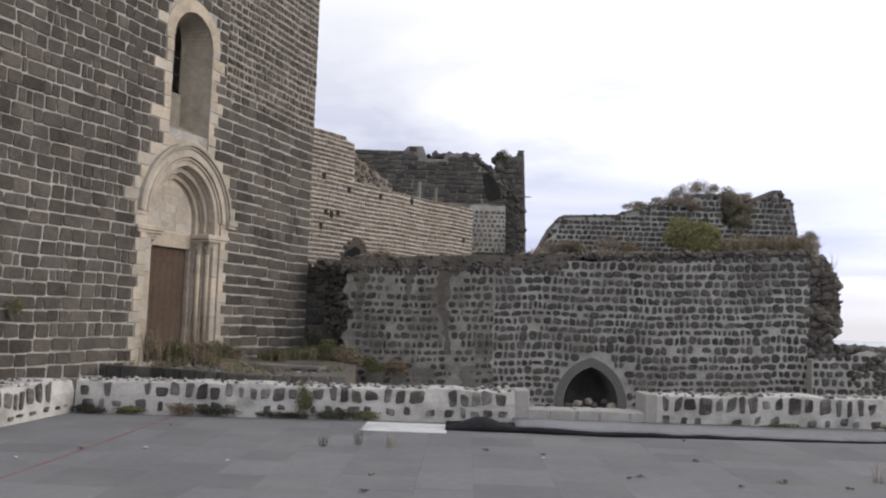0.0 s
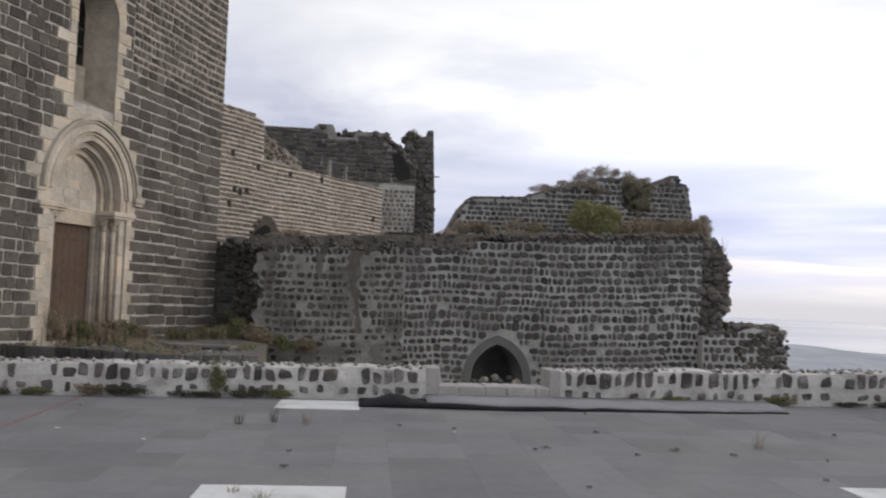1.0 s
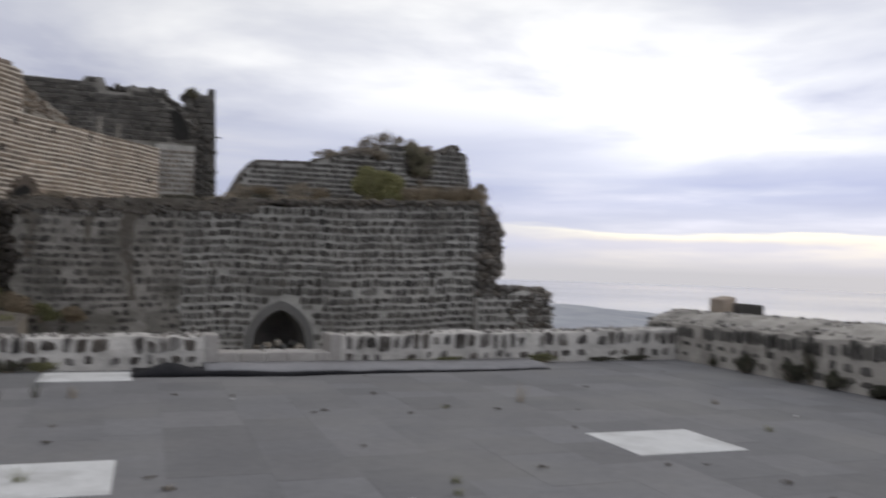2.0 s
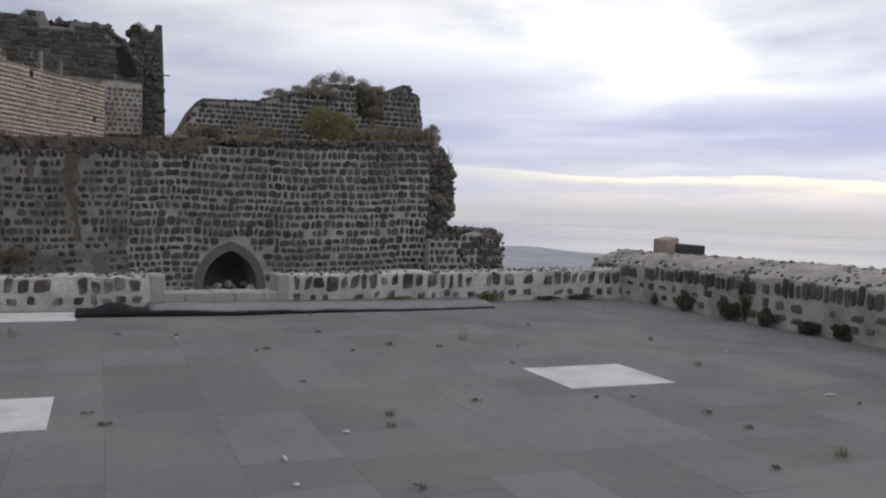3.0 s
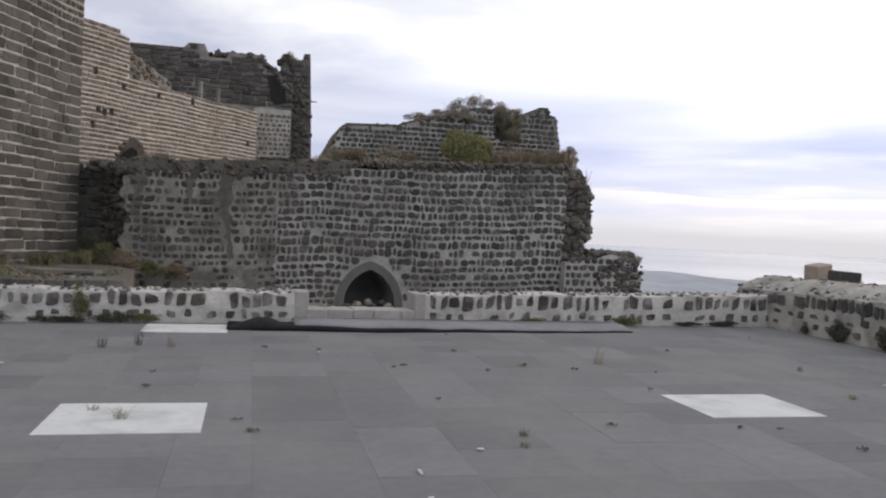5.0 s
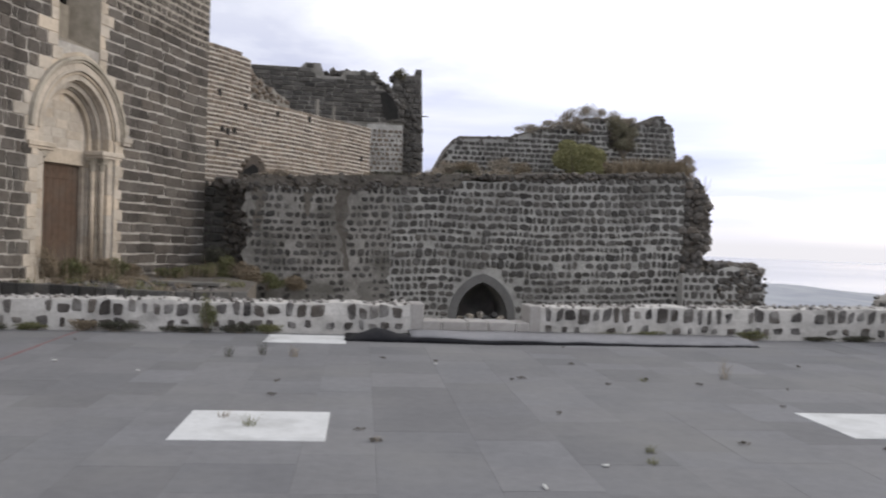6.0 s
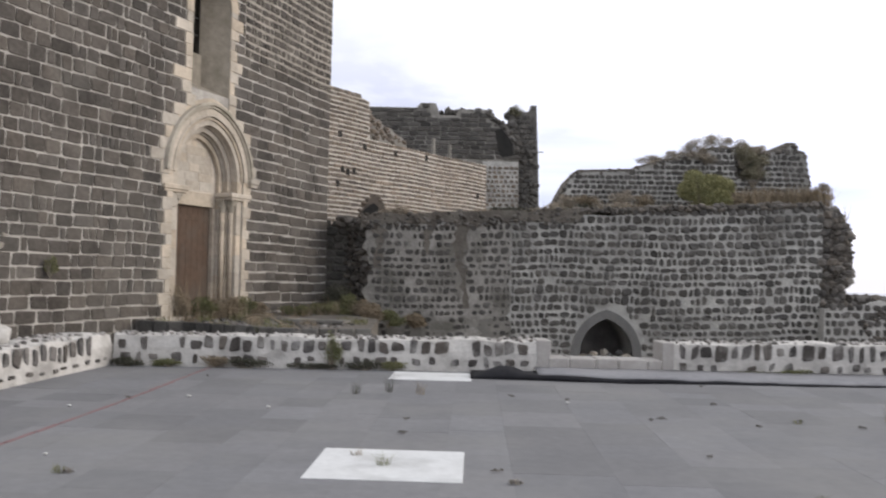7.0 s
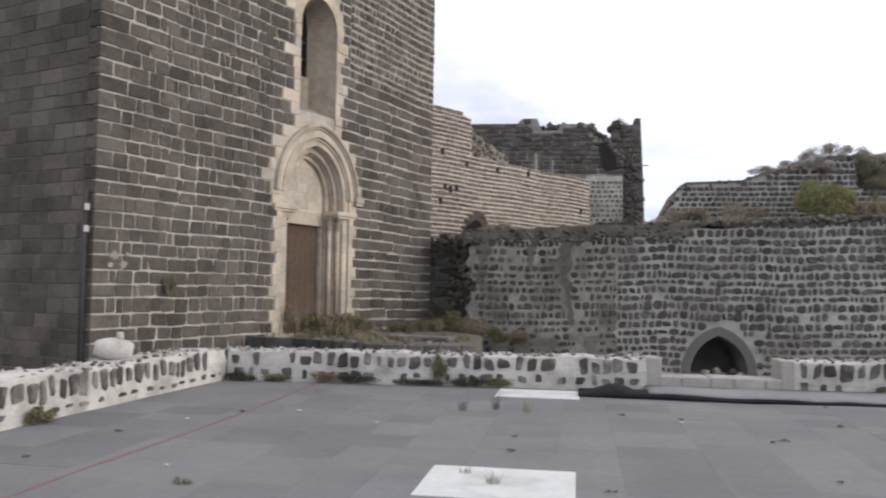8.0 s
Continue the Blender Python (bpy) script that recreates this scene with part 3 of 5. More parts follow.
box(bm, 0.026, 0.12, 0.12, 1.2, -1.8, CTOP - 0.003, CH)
part("corner_return", bm, DARK_MORTAR, church)
bm = bmesh.new()
box(bm, CL - 1.2, CL, 1.2, 16, -1.8, CTOP - 0.003, CH)
part("side_wall", bm, MORTAR, church)
bm = bmesh.new()
box(bm, 1.2, CL - 1.2, 14.8, 16, -1.8, CTOP - 0.003, CH)
part("rear_wall", bm, MORTAR, church)
bm = bmesh.new()
box(bm, 0, CL, 0, 16, CTOP, CTOP + 0.4, CH)
part("roof", bm, PLASTER, church)

# portal: stepped jambs and arch orders of limestone
portal = new("portal")
portal.parent = church
portal["label"] = "recessed pointed portal of pale carved limestone"
ORDERS = [(1.245, 1.385, 1.06, 1.19, 0.02, 0.2), (1.06, 1.19, 0.92, 1.04, 0.2, 0.35), (0.92, 1.04, 0.79, 0.9, 0.35, 0.5)]
for ao, ro, ai, ri, y0, y1 in ORDERS:
    bm = bmesh.new()
    arch_ring(bm, CH, PC, ASP, ai, ri, ao, ro, y0, y1)
    part("arch_order", bm, LIME[0], portal)
    for side in (-1, 1):
        a, b = sorted((PC + side * ai, PC + side * ao))
        z = 0.35
        # dressed blocks of the jamb, one above the other
        rng = random.Random(int(300 + 40 * ai + side))
        while z < SP - 0.1:
            h = min(rng.uniform(0.4, 0.62), SP - 0.08 - z)
            if SP - 0.08 - z - h < 0.2:
                h = SP - 0.08 - z
            bm = bmesh.new()
            box(bm, a, b, y0 + rng.uniform(0.0, 0.006), y1, z + 0.003, z + h - 0.003, CH)
            bevelled(bm, 0.006)
            part("jamb", bm, LIME[0], portal)
            z += h
        bm = bmesh.new()
        box(bm, a, b, y0, y1, SP + 0.09, ASP, CH)
        part("stilt", bm, LIME[0], portal)
# round mouldings on the orders
for a, r, y in ((1.06, 1.19, 0.2), (0.92, 1.04, 0.35), (1.2, 1.34, 0.03)):
    for da, dy in ((0.0, 0.0), (0.075, -0.035)):
        bm = bmesh.new()
        arch_ring(bm, CH, PC, ASP, a + da - 0.035, r + da - 0.035, a + da + 0.02, r + da + 0.02, y + dy - 0.05, y + dy + 0.02)
        bevelled(bm, 0.012, 2)
        part("roll_moulding", bm, LIME[0], portal)
bm = bmesh.new()
arch_ring(bm, CH, PC, ASP, 1.25, 1.39, 1.42, 1.56, -0.035, 0.06)
part("hood", bm, LIME[0], portal)
for a, b, y in ((1.42, 1.48, -0.075), (1.48, 1.56, -0.12)):
    bm = bmesh.new()
    arch_ring(bm, CH, PC, ASP, a, a + 0.14, b, b + 0.14, y, 0.05)
    bevelled(bm, 0.012)
    part("hood_moulding", bm, WEATHERED, portal, "dark weathered hood moulding")
for side in (1,):
    bm = bmesh.new()
    a, b = sorted((PC + side * 1.42, PC + side * 1.76))
    box(bm, a, b, -0.13, 0.04, ASP - 0.02, ASP + 0.1, CH)
    box(bm, a + 0.03, b - 0.03, -0.1, 0.04, ASP - 0.1, ASP - 0.02, CH)
    bevelled(bm, 0.012)
    part("hood_stop", bm, LIME[0], portal)
for side in (-1, 1):
    for a, y in ((0.995, 0.135), (0.86, 0.285)):
        mm = CH @ Matrix.Translation((PC + side * a, y, 0.0))
        bm = bmesh.new()
        bmesh.ops.create_cone(bm, cap_ends=True, segments=14, radius1=0.058, radius2=0.055, depth=2.1, matrix=mm @ Matrix.Translation((0, 0, 1.78)))
        col = part("column", bm, LIME[0], portal, smooth=True)
        bm = bmesh.new()
        bmesh.ops.create_cone(bm, cap_ends=True, segments=12, radius1=0.058, radius2=0.115, depth=0.24, matrix=mm @ Matrix.Translation((0, 0, 2.95)))
        for k in range(8):
            an = k * math.pi / 4
            bmesh.ops.create_icosphere(bm, subdivisions=1, radius=0.033, matrix=mm @ Matrix.Translation((0.1 * math.cos(an), 0.1 * math.sin(an), 2.99 + 0.035 * (k % 2))))
        box(bm, -0.12, 0.12, -0.12, 0.12, 3.07, 3.13, mm)
        part("capital", bm, WEATHERED, col, "carved limestone capital with leaf knobs")
        bm = bmesh.new()
        bmesh.ops.create_cone(bm, cap_ends=True, segments=12, radius1=0.1, radius2=0.062, depth=0.16, matrix=mm @ Matrix.Translation((0, 0, 0.66)))
        part("column_base", bm, LIME[0], col)
    lo, hi = sorted((PC + side * 0.76, PC + side * 1.56))
    bm = bmesh.new()
    box(bm, lo, hi, -0.06, 0.5, SP - 0.015, SP + 0.095, CH)
    box(bm, lo + 0.04, hi - 0.04, -0.03, 0.49, SP - 0.075, SP - 0.015, CH)
    bevelled(bm, 0.014)
    part("impost", bm, LIME[0], portal)
bm = bmesh.new()
prism(bm, [(PC - 0.86, SP + 0.02), (PC + 0.86, SP + 0.02)] + [(PC + s, ASP + z) for s, z in reversed(arch_line(0.86, 0.98))], CH, 0.45, 0.66)
part("tympanum", bm, LIME[0], portal)
rng = random.Random(33)
specs = []
z = SP + 0.1
while z < ASP + 0.8:
    s = -0.72
    while s < 0.65:
        w = rng.uniform(0.32, 0.55)
        hw = 0.76 * math.sqrt(max(0.0, 1 - (max(0.0, z + 0.2 - ASP) / 0.93) ** 2))
        a, b = max(s, -hw), min(s + w, hw)
        if b - a > 0.1:
            specs.append((PC + (a + b) / 2, z + 0.1, b - a - 0.006, 0.195, 0.008))
        s += w
    z += 0.2
lay(specs, CH @ Matrix.Translation((0, 0.452, 0)), LIME, portal, "block", rag=0.01, inset=0.03, seed=34, tilt=0.1)
bm = bmesh.new()
box(bm, PC - 0.86, PC + 0.86, 0.43, 0.7, 2.93, SP + 0.06, CH)
bevelled(bm, 0.012)
part("lintel", bm, LIME[0], portal)
for side in (-1, 1):
    a, b = sorted((PC + side * 0.73, PC + side * 0.93))
    for z, h in ((0.35, 0.8), (1.154, 0.55), (1.708, 0.62), (2.332, 0.594)):
        bm = bmesh.new()
        box(bm, a, b, 0.45 + 0.004 * (z > 1.5), 0.7, z, z + h, CH)
        bevelled(bm, 0.006)
        part("door_jamb", bm, LIME[0], portal)
door = new("door")
door.parent = church
door["label"] = "closed weathered brown wooden door"
for i in range(7):
    bm = bmesh.new()
    w = 1.46 / 7
    box(bm, PC - 0.73 + i * w + 0.002, PC - 0.73 + (i + 1) * w - 0.002, 0.55, 0.6, 0.42, 2.92, CH)
    bevelled(bm, 0.004)
    part("plank", bm, DOOR_WOOD, door)
for z in (0.75, 2.6):
    bm = bmesh.new()
    box(bm, PC - 0.7, PC + 0.7, 0.535, 0.551, z, z + 0.12, CH)
    part("ledge", bm, DOOR_WOOD, door)
bm = bmesh.new()
box(bm, PC - 1.24, PC + 1.24, 0.0, 0.9, -0.4, 0.42, CH)
part("threshold", bm, LIME[0], church)

# courses of the facade: the stones lie in level rows, a little lower past the portal
ROWS = []
rng = random.Random(50)
z = -0.3
while z < CTOP - 0.1:
    h = 0.255 * rng.uniform(0.9, 1.1)
    ROWS.append((z, h))
    z += h


def sag(s):
    return -0.02 * max(0.0, s - PC) + 0.008 * math.sin(s * 2.3) + 0.006 * math.sin(s * 5.1 + 1)


# limestone quoins beside the portal and round the window, one to a course
surround = new("limestone_surround")
surround.parent = church
surround["label"] = "toothed pale limestone quoins round door and window"
quoins, TAKEN = [], []
for k, (z, h) in enumerate(ROWS):
    mid, spans = z + h / 2, []
    for side in (-1, 1):
        r = random.Random(1000 + 2 * k + side)
        if 0.3 < mid < ASP - 0.05:
            w = (0.2, 0.42, 0.26, 0.34)[(k + side) % 4] * r.uniform(0.85, 1.1) * (1.0 if side < 0 else 0.85)
            quoins.append((PC + side * (PA + w / 2), mid, w, h))
            spans.append(PC + side * (PA + w))
        elif ASP - 0.05 <= mid < ASP + 1.72:
            edge = 1.54 * math.sqrt(max(0.0, 1 - (max(0.0, z - ASP) / 1.74) ** 2))
            w = (0.12, 0.42, 0.2)[k % 3] * r.uniform(0.85, 1.1) * (1.0 if side < 0 else 0.5)
            quoins.append((PC + side * (edge + w / 2 - 0.1), mid, w + 0.2, h))
            spans.append(PC + side * (edge + w))
        elif WSILL - 0.02 < mid < WSP + 0.3:
            w = (0.22, 0.3, 0.56, 0.26)[(k + side) % 4] * r.uniform(0.85, 1.1)
            quoins.append((WC + side * (WA + w / 2), mid, w, h))
            spans.append(WC + side * (WA + w))
        elif WSP + 0.3 <= mid < WSP + 1.02:
            edge = 0.95 * math.sqrt(max(0.0, 1 - ((z - WSP) / 1.02) ** 2))
            spans.append(WC + side * (edge + 0.02))
    TAKEN.append(tuple(sorted(spans)) if len(spans) == 2 else None)
bm = bmesh.new()
arch_ring(bm, CH, PC, ASP, 1.5, 1.62, 1.62, 1.8, -0.012, 0.02)
for side in (-1, 1):
    a, b = sorted((PC + side * (PA + 0.005), PC + side * (PA + 0.15)))
    box(bm, a, b, -0.01, 0.02, 0.36, ASP, CH)
    a, b = sorted((WC + side * (WA + 0.003), WC + side * (WA + 0.17)))
    box(bm, a, b, -0.01, 0.02, WSILL + 0.02, WSP + 0.2, CH)
part("backing", bm, LIME[0], surround)
lay([(s, z, w - 0.006, h - 0.01, 0.024) for s, z, w, h in quoins], CH, LIME, surround, "quoin", rag=0.02, inset=0.05, seed=44, tilt=0.1)
bm = bmesh.new()
arch_ring(bm, CH, WC, WSP, WA, 0.7, WA + 0.27, 0.99, -0.025, 0.02)
part("window_arch", bm, LIME[0], surround)

# window: a splayed reveal that narrows to a slit, its lower part walled up
window = new("window")
window.parent = church
window["label"] = "tall narrow pointed window in a deep splayed reveal"
WD, WI, WLOW = 0.52, 0.2, 6.45
bm = bmesh.new()
shell_in = [(-WI, WSILL + 0.25)] + [(s * WI / WA, WSP + z * 0.72) for s, z in win_arch] + [(WI, WSILL + 0.25)]
shell_out = [(-WA + 0.002, WSILL + 0.002)] + [(s, WSP + z) for s, z in win_arch] + [(WA - 0.002, WSILL + 0.002)]
n = len(shell_in)
rows_v = [[bm.verts.new(CH @ Vector((WC + s, y, z))) for s, z in line] for line, y in ((shell_out, 0.003), (shell_in, WD))]
for i in range(n):
    j = (i + 1) % n
    bm.faces.new((rows_v[0][i], rows_v[0][j], rows_v[1][j], rows_v[1][i]))
bmesh.ops.recalc_face_normals(bm, faces=bm.faces)
part("reveal", bm, REVEAL, window)
bm = bmesh.new()
prism(bm, [(WC + s, z) for s, z in shell_in], CH, WD + 0.25, WD + 0.3)
part("pane", bm, SHADE_DARK, window)
bm = bmesh.new()
box(bm, WC - WI - 0.01, WC + WI + 0.01, WD - 0.07, WD + 0.2, WSILL + 0.1, WLOW, CH)
bevelled(bm, 0.01)
part("blocking", bm, REVEAL, window, "stained masonry that blocks the lower slit")
for z in (6.9, 7.3):
    bm = bmesh.new()
    box(bm, WC - WI, WC + WI, WD + 0.03, WD + 0.05, z, z + 0.02, CH)
    part("bar", bm, IRON, window)

# basalt ashlar of the facade
FINE_Z, FINE_S = max(z + h for z, h in ROWS if z + h < 6.75), WC + 0.9
bm = bmesh.new()
prism(bm, [(FINE_S + 0.35, FINE_Z + sag(FINE_S)), (CL, FINE_Z + sag(CL)), (CL, CTOP - 0.01), (FINE_S + 0.35, CTOP - 0.01)], CH, -0.005, 0.02)
part("repointing", bm, REPOINTING, church, "warm pale repointing between small stones")
specs = []
rng = random.Random(53)


def fill_row(a, b, z, h, wmin, wmax, joint, gap, proud):
    s = a
    while s < b - 0.04:
        w = rng.uniform(wmin, wmax) if rng.random() > 0.22 else rng.uniform(wmin * 0.6, wmin)
        if b - s - w < wmin * 0.7:
            w = b - s
        if w > 1.35 * wmax:
            w /= 2
        c = s + w / 2
        specs.append((c, z + h / 2 + sag(c), w - gap * rng.uniform(0.5, 1.6), h - joint * rng.uniform(0.75, 1.35), proud * rng.uniform(0.6, 1.3)))
        s += w


corner = []
for k, (z, h) in enumerate(ROWS):
    start = (0.62, 0.3, 0.5, 0.36)[k % 4]
    corner.append((z, h, start, 0.27))
    gap = TAKEN[k]
    if gap:
        fill_row(start, gap[0] - 0.005, z, h, 0.2, 0.48, 0.03, 0.022, 0.018)
    else:
        fill_row(start, PC + 0.5, z, h, 0.2, 0.48, 0.03, 0.022, 0.018)
    right = gap[1] + 0.005 if gap else PC + 0.5
    if z + h < FINE_Z + 0.01:
        fill_row(right, CL, z, h, 0.3, 0.75, 0.04, 0.01, 0.018)
    elif right < FINE_S + 0.35:
        fill_row(right, FINE_S + 0.35, z, h, 0.2, 0.4, 0.04, 0.03, 0.018)
z = FINE_Z
while z < CTOP - 0.1:
    h = 0.2 * rng.uniform(0.85, 1.15)
    fill_row(FINE_S + 0.35, CL, z, h, 0.13, 0.3, 0.062, 0.045, 0.026)
    z += h
lay(specs, CH, ASHLAR, church, "ashlar", rag=0.06, inset=0.12, cut=0.09, seed=51, single=lambda s, z: s < 8.0 and 0.3 < z < 4.6)
for cs, cz, r in ((0.45, 1.98, 0.11), (0.63, 1.82, 0.09), (0.36, 1.8, 0.06), (0.7, 2.0, 0.05)):
    pr = random.Random(int(cs * 100))
    bm = bmesh.new()
    prism(bm, [(cs + r * pr.uniform(0.5, 1.2) * math.cos(k * 0.45), cz + 0.8 * r * pr.uniform(0.5, 1.2) * math.sin(k * 0.45)) for k in range(14)], CH, -0.03, 0.01)
    part("mortar_smear", bm, REPOINTING, church, "pale smear of mortar over the ashlar")
for z, h, a, b in corner:
    bm = bmesh.new()
    box(bm, 0.0, a - 0.02, -0.018, 0.1, z + 0.018, z + h - 0.018, CH)
    box(bm, 0.0, 0.1, 0.1, b, z + 0.018, z + h - 0.018, CH)
    bmesh.ops.remove_doubles(bm, verts=bm.verts, dist=0.0005)
    bevelled(bm, 0.008)
    part("corner_stone", bm, ASHLAR[0], church)
specs = courses(rng, 4.0, 15.72, -0.3, CTOP, 0.255, 0.3, 0.7, 0.016, 0.012, lambda s, z, w, h: True, hvar=0.1, side_joint=0.01)
lay(specs, SIDE, ASHLAR, side_wall, "side_ashlar", rag=0.03, inset=0.08, seed=52, limit=0)

# ---- court wall with the vault mouth ----
WALL_Y = 20.6
WM = plane_frame((0.0, WALL_Y), (1.0, WALL_Y))
VC, VSP = 3.3, -0.38             # vault centre and springing


def wall_top(x):
    return 2.95 + 0.045 * x


LEFT_EDGE = [(-2.62 + 0.09 * math.sin(z * 5.0) + 0.05 * math.sin(z * 17.0), z) for z in [2.8 - 0.1 * i for i in range(37)]]
outline = [(-2.7, -0.9)] + [(VC - 0.64, -0.9)] + [(VC + s, VSP + z) for s, z in arch_line(0.64, 0.86)] + [(VC + 0.64, -0.9), (8.45, -0.9)]
rng = random.Random(60)
x = 8.5
tops = []
while x > -2.6:
    tops.append((x, wall_top(x) + rng.uniform(-0.1, 0.04)))
    x -= rng.uniform(0.25, 0.5)
outline += tops + LEFT_EDGE
court_wall = empty("wall_court", "ruined court wall of basalt rubble with a vault mouth", "wall", kind="structure")
bm = bmesh.new()
prism(bm, outline, WM, 0.0, 2.0)
part("core", bm, OLD_MORTAR, court_wall)
ring_poly = [(VC + s, VSP + z) for s, z in arch_line(0.85, 1.08)] + [(VC + 0.85, -1.2), (VC - 0.85, -1.2)]


def court_keep(s, z, w, h):
    if z > wall_top(s) - (0.14 if s < 2.4 else -0.01) or s > 8.5 or s < -2.6 - 0.15 * math.sin(z * 4.3):
        return False
    if any(inside(ring_poly, s + ds, z + dz) for ds in (-w / 2, 0, w / 2) for dz in (-h / 2, h / 2)):
        return False
    # washed-out, plastered strips in the older part
    seam = -0.25 + 0.1 * math.sin(z * 2.2)
    if abs(s - seam) < 0.2 and z > 0.2:
        return rng_keep.random() < 0.45
    if s < 1.0 and z < 0.55 + 0.15 * math.sin(s * 3):
        return rng_keep.random() < 0.55
    return rng_keep.random() < (0.95 if s < 0.95 else 0.985)


rng_keep = random.Random(61)
rng = random.Random(62)
specs = courses(rng, 0.95, 8.5, -0.9, 3.6, 0.187, 0.1, 0.27, 0.05, 0.034, court_keep, drift=lambda s: 0.02 * s + 0.035 * math.sin(s * 0.9) + 0.014 * math.sin(s * 3.3 + 1.0), hvar=0.22, side_joint=0.034)
lay(specs, WM, RUBBLE, court_wall, "stone", rag=0.18, inset=0.24, cut=0.26, seed=63, tilt=0.35, single=lambda s, z: 0.95 < s < 6.6 and -0.2 < z < 2.2)
specs = courses(rng, -2.75, 0.93, -0.9, 3.6, 0.182, 0.1, 0.25, 0.06, 0.03, court_keep, drift=lambda s: 0.02 * s + 0.02 * math.sin(s * 1.7), hvar=0.2, side_joint=0.042)
lay(specs, WM, RUBBLE, court_wall, "old_stone", rag=0.2, inset=0.26, cut=0.28, seed=163, tilt=0.4, limit=250, single=lambda s, z: z > -0.3)
edge = [(0.94 + 0.05 * math.sin(z * 9.0) + 0.04 * math.sin(z * 23.0), z) for z in [-0.9 + 0.1 * i for i in range(38)]]
bm = bmesh.new()
prism(bm, edge + [(x - 0.004, z) for x, z in LEFT_EDGE[2:]], WM, -0.006, 0.02)
part("old_facing", bm, RUIN_MORTAR, court_wall, "older darker facing of dull washed-out mortar")
for cx, cz, rx, rz, k in ((0.55, 0.05, 0.42, 0.5, 0), (-0.9, -0.2, 0.5, 0.35, 1), (-0.35, 1.6, 0.22, 0.6, 2)):
    pr = random.Random(164 + k)
    ring = [(cx + rx * pr.uniform(0.6, 1.15) * math.cos(a * 0.35), cz + rz * pr.uniform(0.6, 1.15) * math.sin(a * 0.35)) for a in range(18)]
    bm = bmesh.new()
    prism(bm, ring, WM, -0.024, 0.02)
    part("plaster_patch", bm, PLASTER, court_wall, "patch of old grey plaster left on the stones")

bm = bmesh.new()
arch_ring(bm, WM, VC, VSP, 0.64, 0.86, 0.85, 1.08, -0.06, 0.3)
for side in (-1, 1):
    a, b = (VC + 0.64, VC + 0.85) if side > 0 else (VC - 0.85, VC - 0.64)
    box(bm, a, b, -0.06, 0.3, -1.0, VSP - 0.002, WM)
part("arch_surround", bm, CEMENT, court_wall, "smooth grey cement arch surround")
bm = bmesh.new()
box(bm, VC - 1.2, VC + 1.2, 2.0, 5.0, -1.0, 1.0, WM)
bmesh.ops.reverse_faces(bm, faces=bm.faces)
bmesh.ops.delete(bm, geom=[f for f in bm.faces if abs(f.calc_center_median().y - (WALL_Y + 2.0)) < 0.01], context="FACES")
part("vault_interior", bm, SHADE_DARK, court_wall)
rng = random.Random(64)
for i in range(9):
    v, f = rough_rocks(rng, [(VC - 0.5 + i * 0.13 + rng.uniform(-0.03, 0.03), WALL_Y + 0.3 + rng.uniform(-0.2, 0.2), -0.5 + rng.uniform(-0.08, 0.1) + (0.1 if i in (5, 7) else 0), rng.uniform(0.1, 0.15))])
    tagged(from_arrays("boulder", v, f, CEMENT if i % 2 else LIME[0]), "pale fallen stone in the vault mouth", "stone", "fallen stones")
v, f = rough_rocks(rng, [(VC + rng.uniform(-0.75, 0.75), WALL_Y + rng.uniform(-0.25, 0.6), -0.72 + rng.uniform(-0.1, 0.1), 0.17) for _ in range(40)])
tagged(from_arrays("rubble_bank", v, f, RUBBLE[1]), "bank of small rubble in the vault mouth", "rubble", kind="stuff")


def rubble_mass(name, label, spots, mat, seed, parent=None):
    v, f = rough_rocks(random.Random(seed), spots)
    ob = from_arrays(name, v, f, mat, parent, kind="stuff")
    return tagged(ob, label, "rubble") if parent is None else ob


# ragged crest of earth and small stones
rng = random.Random(65)
crest, x = [], -2.8
while x < 8.5:
    crest.append(x)
    x += rng.uniform(0.12, 0.35)
bm = bmesh.new()
prism(bm, [(x, wall_top(x) - (rng.uniform(0.06, 0.24) if x < 2.6 else rng.uniform(-0.06, 0.0))) for x in crest] + [(x, wall_top(x) + 0.07 + 0.09 * noise.noise((x * 1.7, 2.0, 0)) + rng.uniform(0.0, 0.05)) for x in reversed(crest)], WM, -0.045, 2.02)
part("earth_crest", bm, SOIL, court_wall, "dark weathered earth and stones of the wall top")
for x0, top_z, low_z, w in ((-0.25, 3.0, 0.6, 0.17), (-1.05, 2.9, 1.9, 0.12), (-2.3, 2.9, 1.5, 0.2)):
    left, right = [], []
    z = top_z
    while z > low_z:
        c = x0 + 0.07 * math.sin(z * 2.2) + rng.uniform(-0.05, 0.05)
        k = w * (0.35 + 0.65 * (z - low_z) / (top_z - low_z)) * rng.uniform(0.4, 1.5)
        left.append((c - k, z))
        right.append((c + k, z))
        z -= 0.13
    bm = bmesh.new()
    prism(bm, left + list(reversed(right)), WM, -0.028, 0.05)
    part("dirt_streak", bm, SOIL, court_wall, "dark streak of washed-down earth")
spots = [(x := rng.uniform(-3.5, 8.8), WALL_Y + rng.uniform(0.05, 1.9), wall_top(x) + rng.uniform(-0.1, 0.1), rng.uniform(0.05, 0.14)) for _ in range(520)]
spots += [(x := rng.uniform(-2.8, 8.5), WALL_Y + rng.uniform(-0.04, 0.03), wall_top(x) - (rng.uniform(-0.1, 0.26) if x < 2.6 else rng.uniform(-0.1, 0.02)), rng.uniform(0.04, 0.09)) for _ in range(520)]
rubble_mass("crest_rubble", "", spots, RUIN_STONE, 66, court_wall)
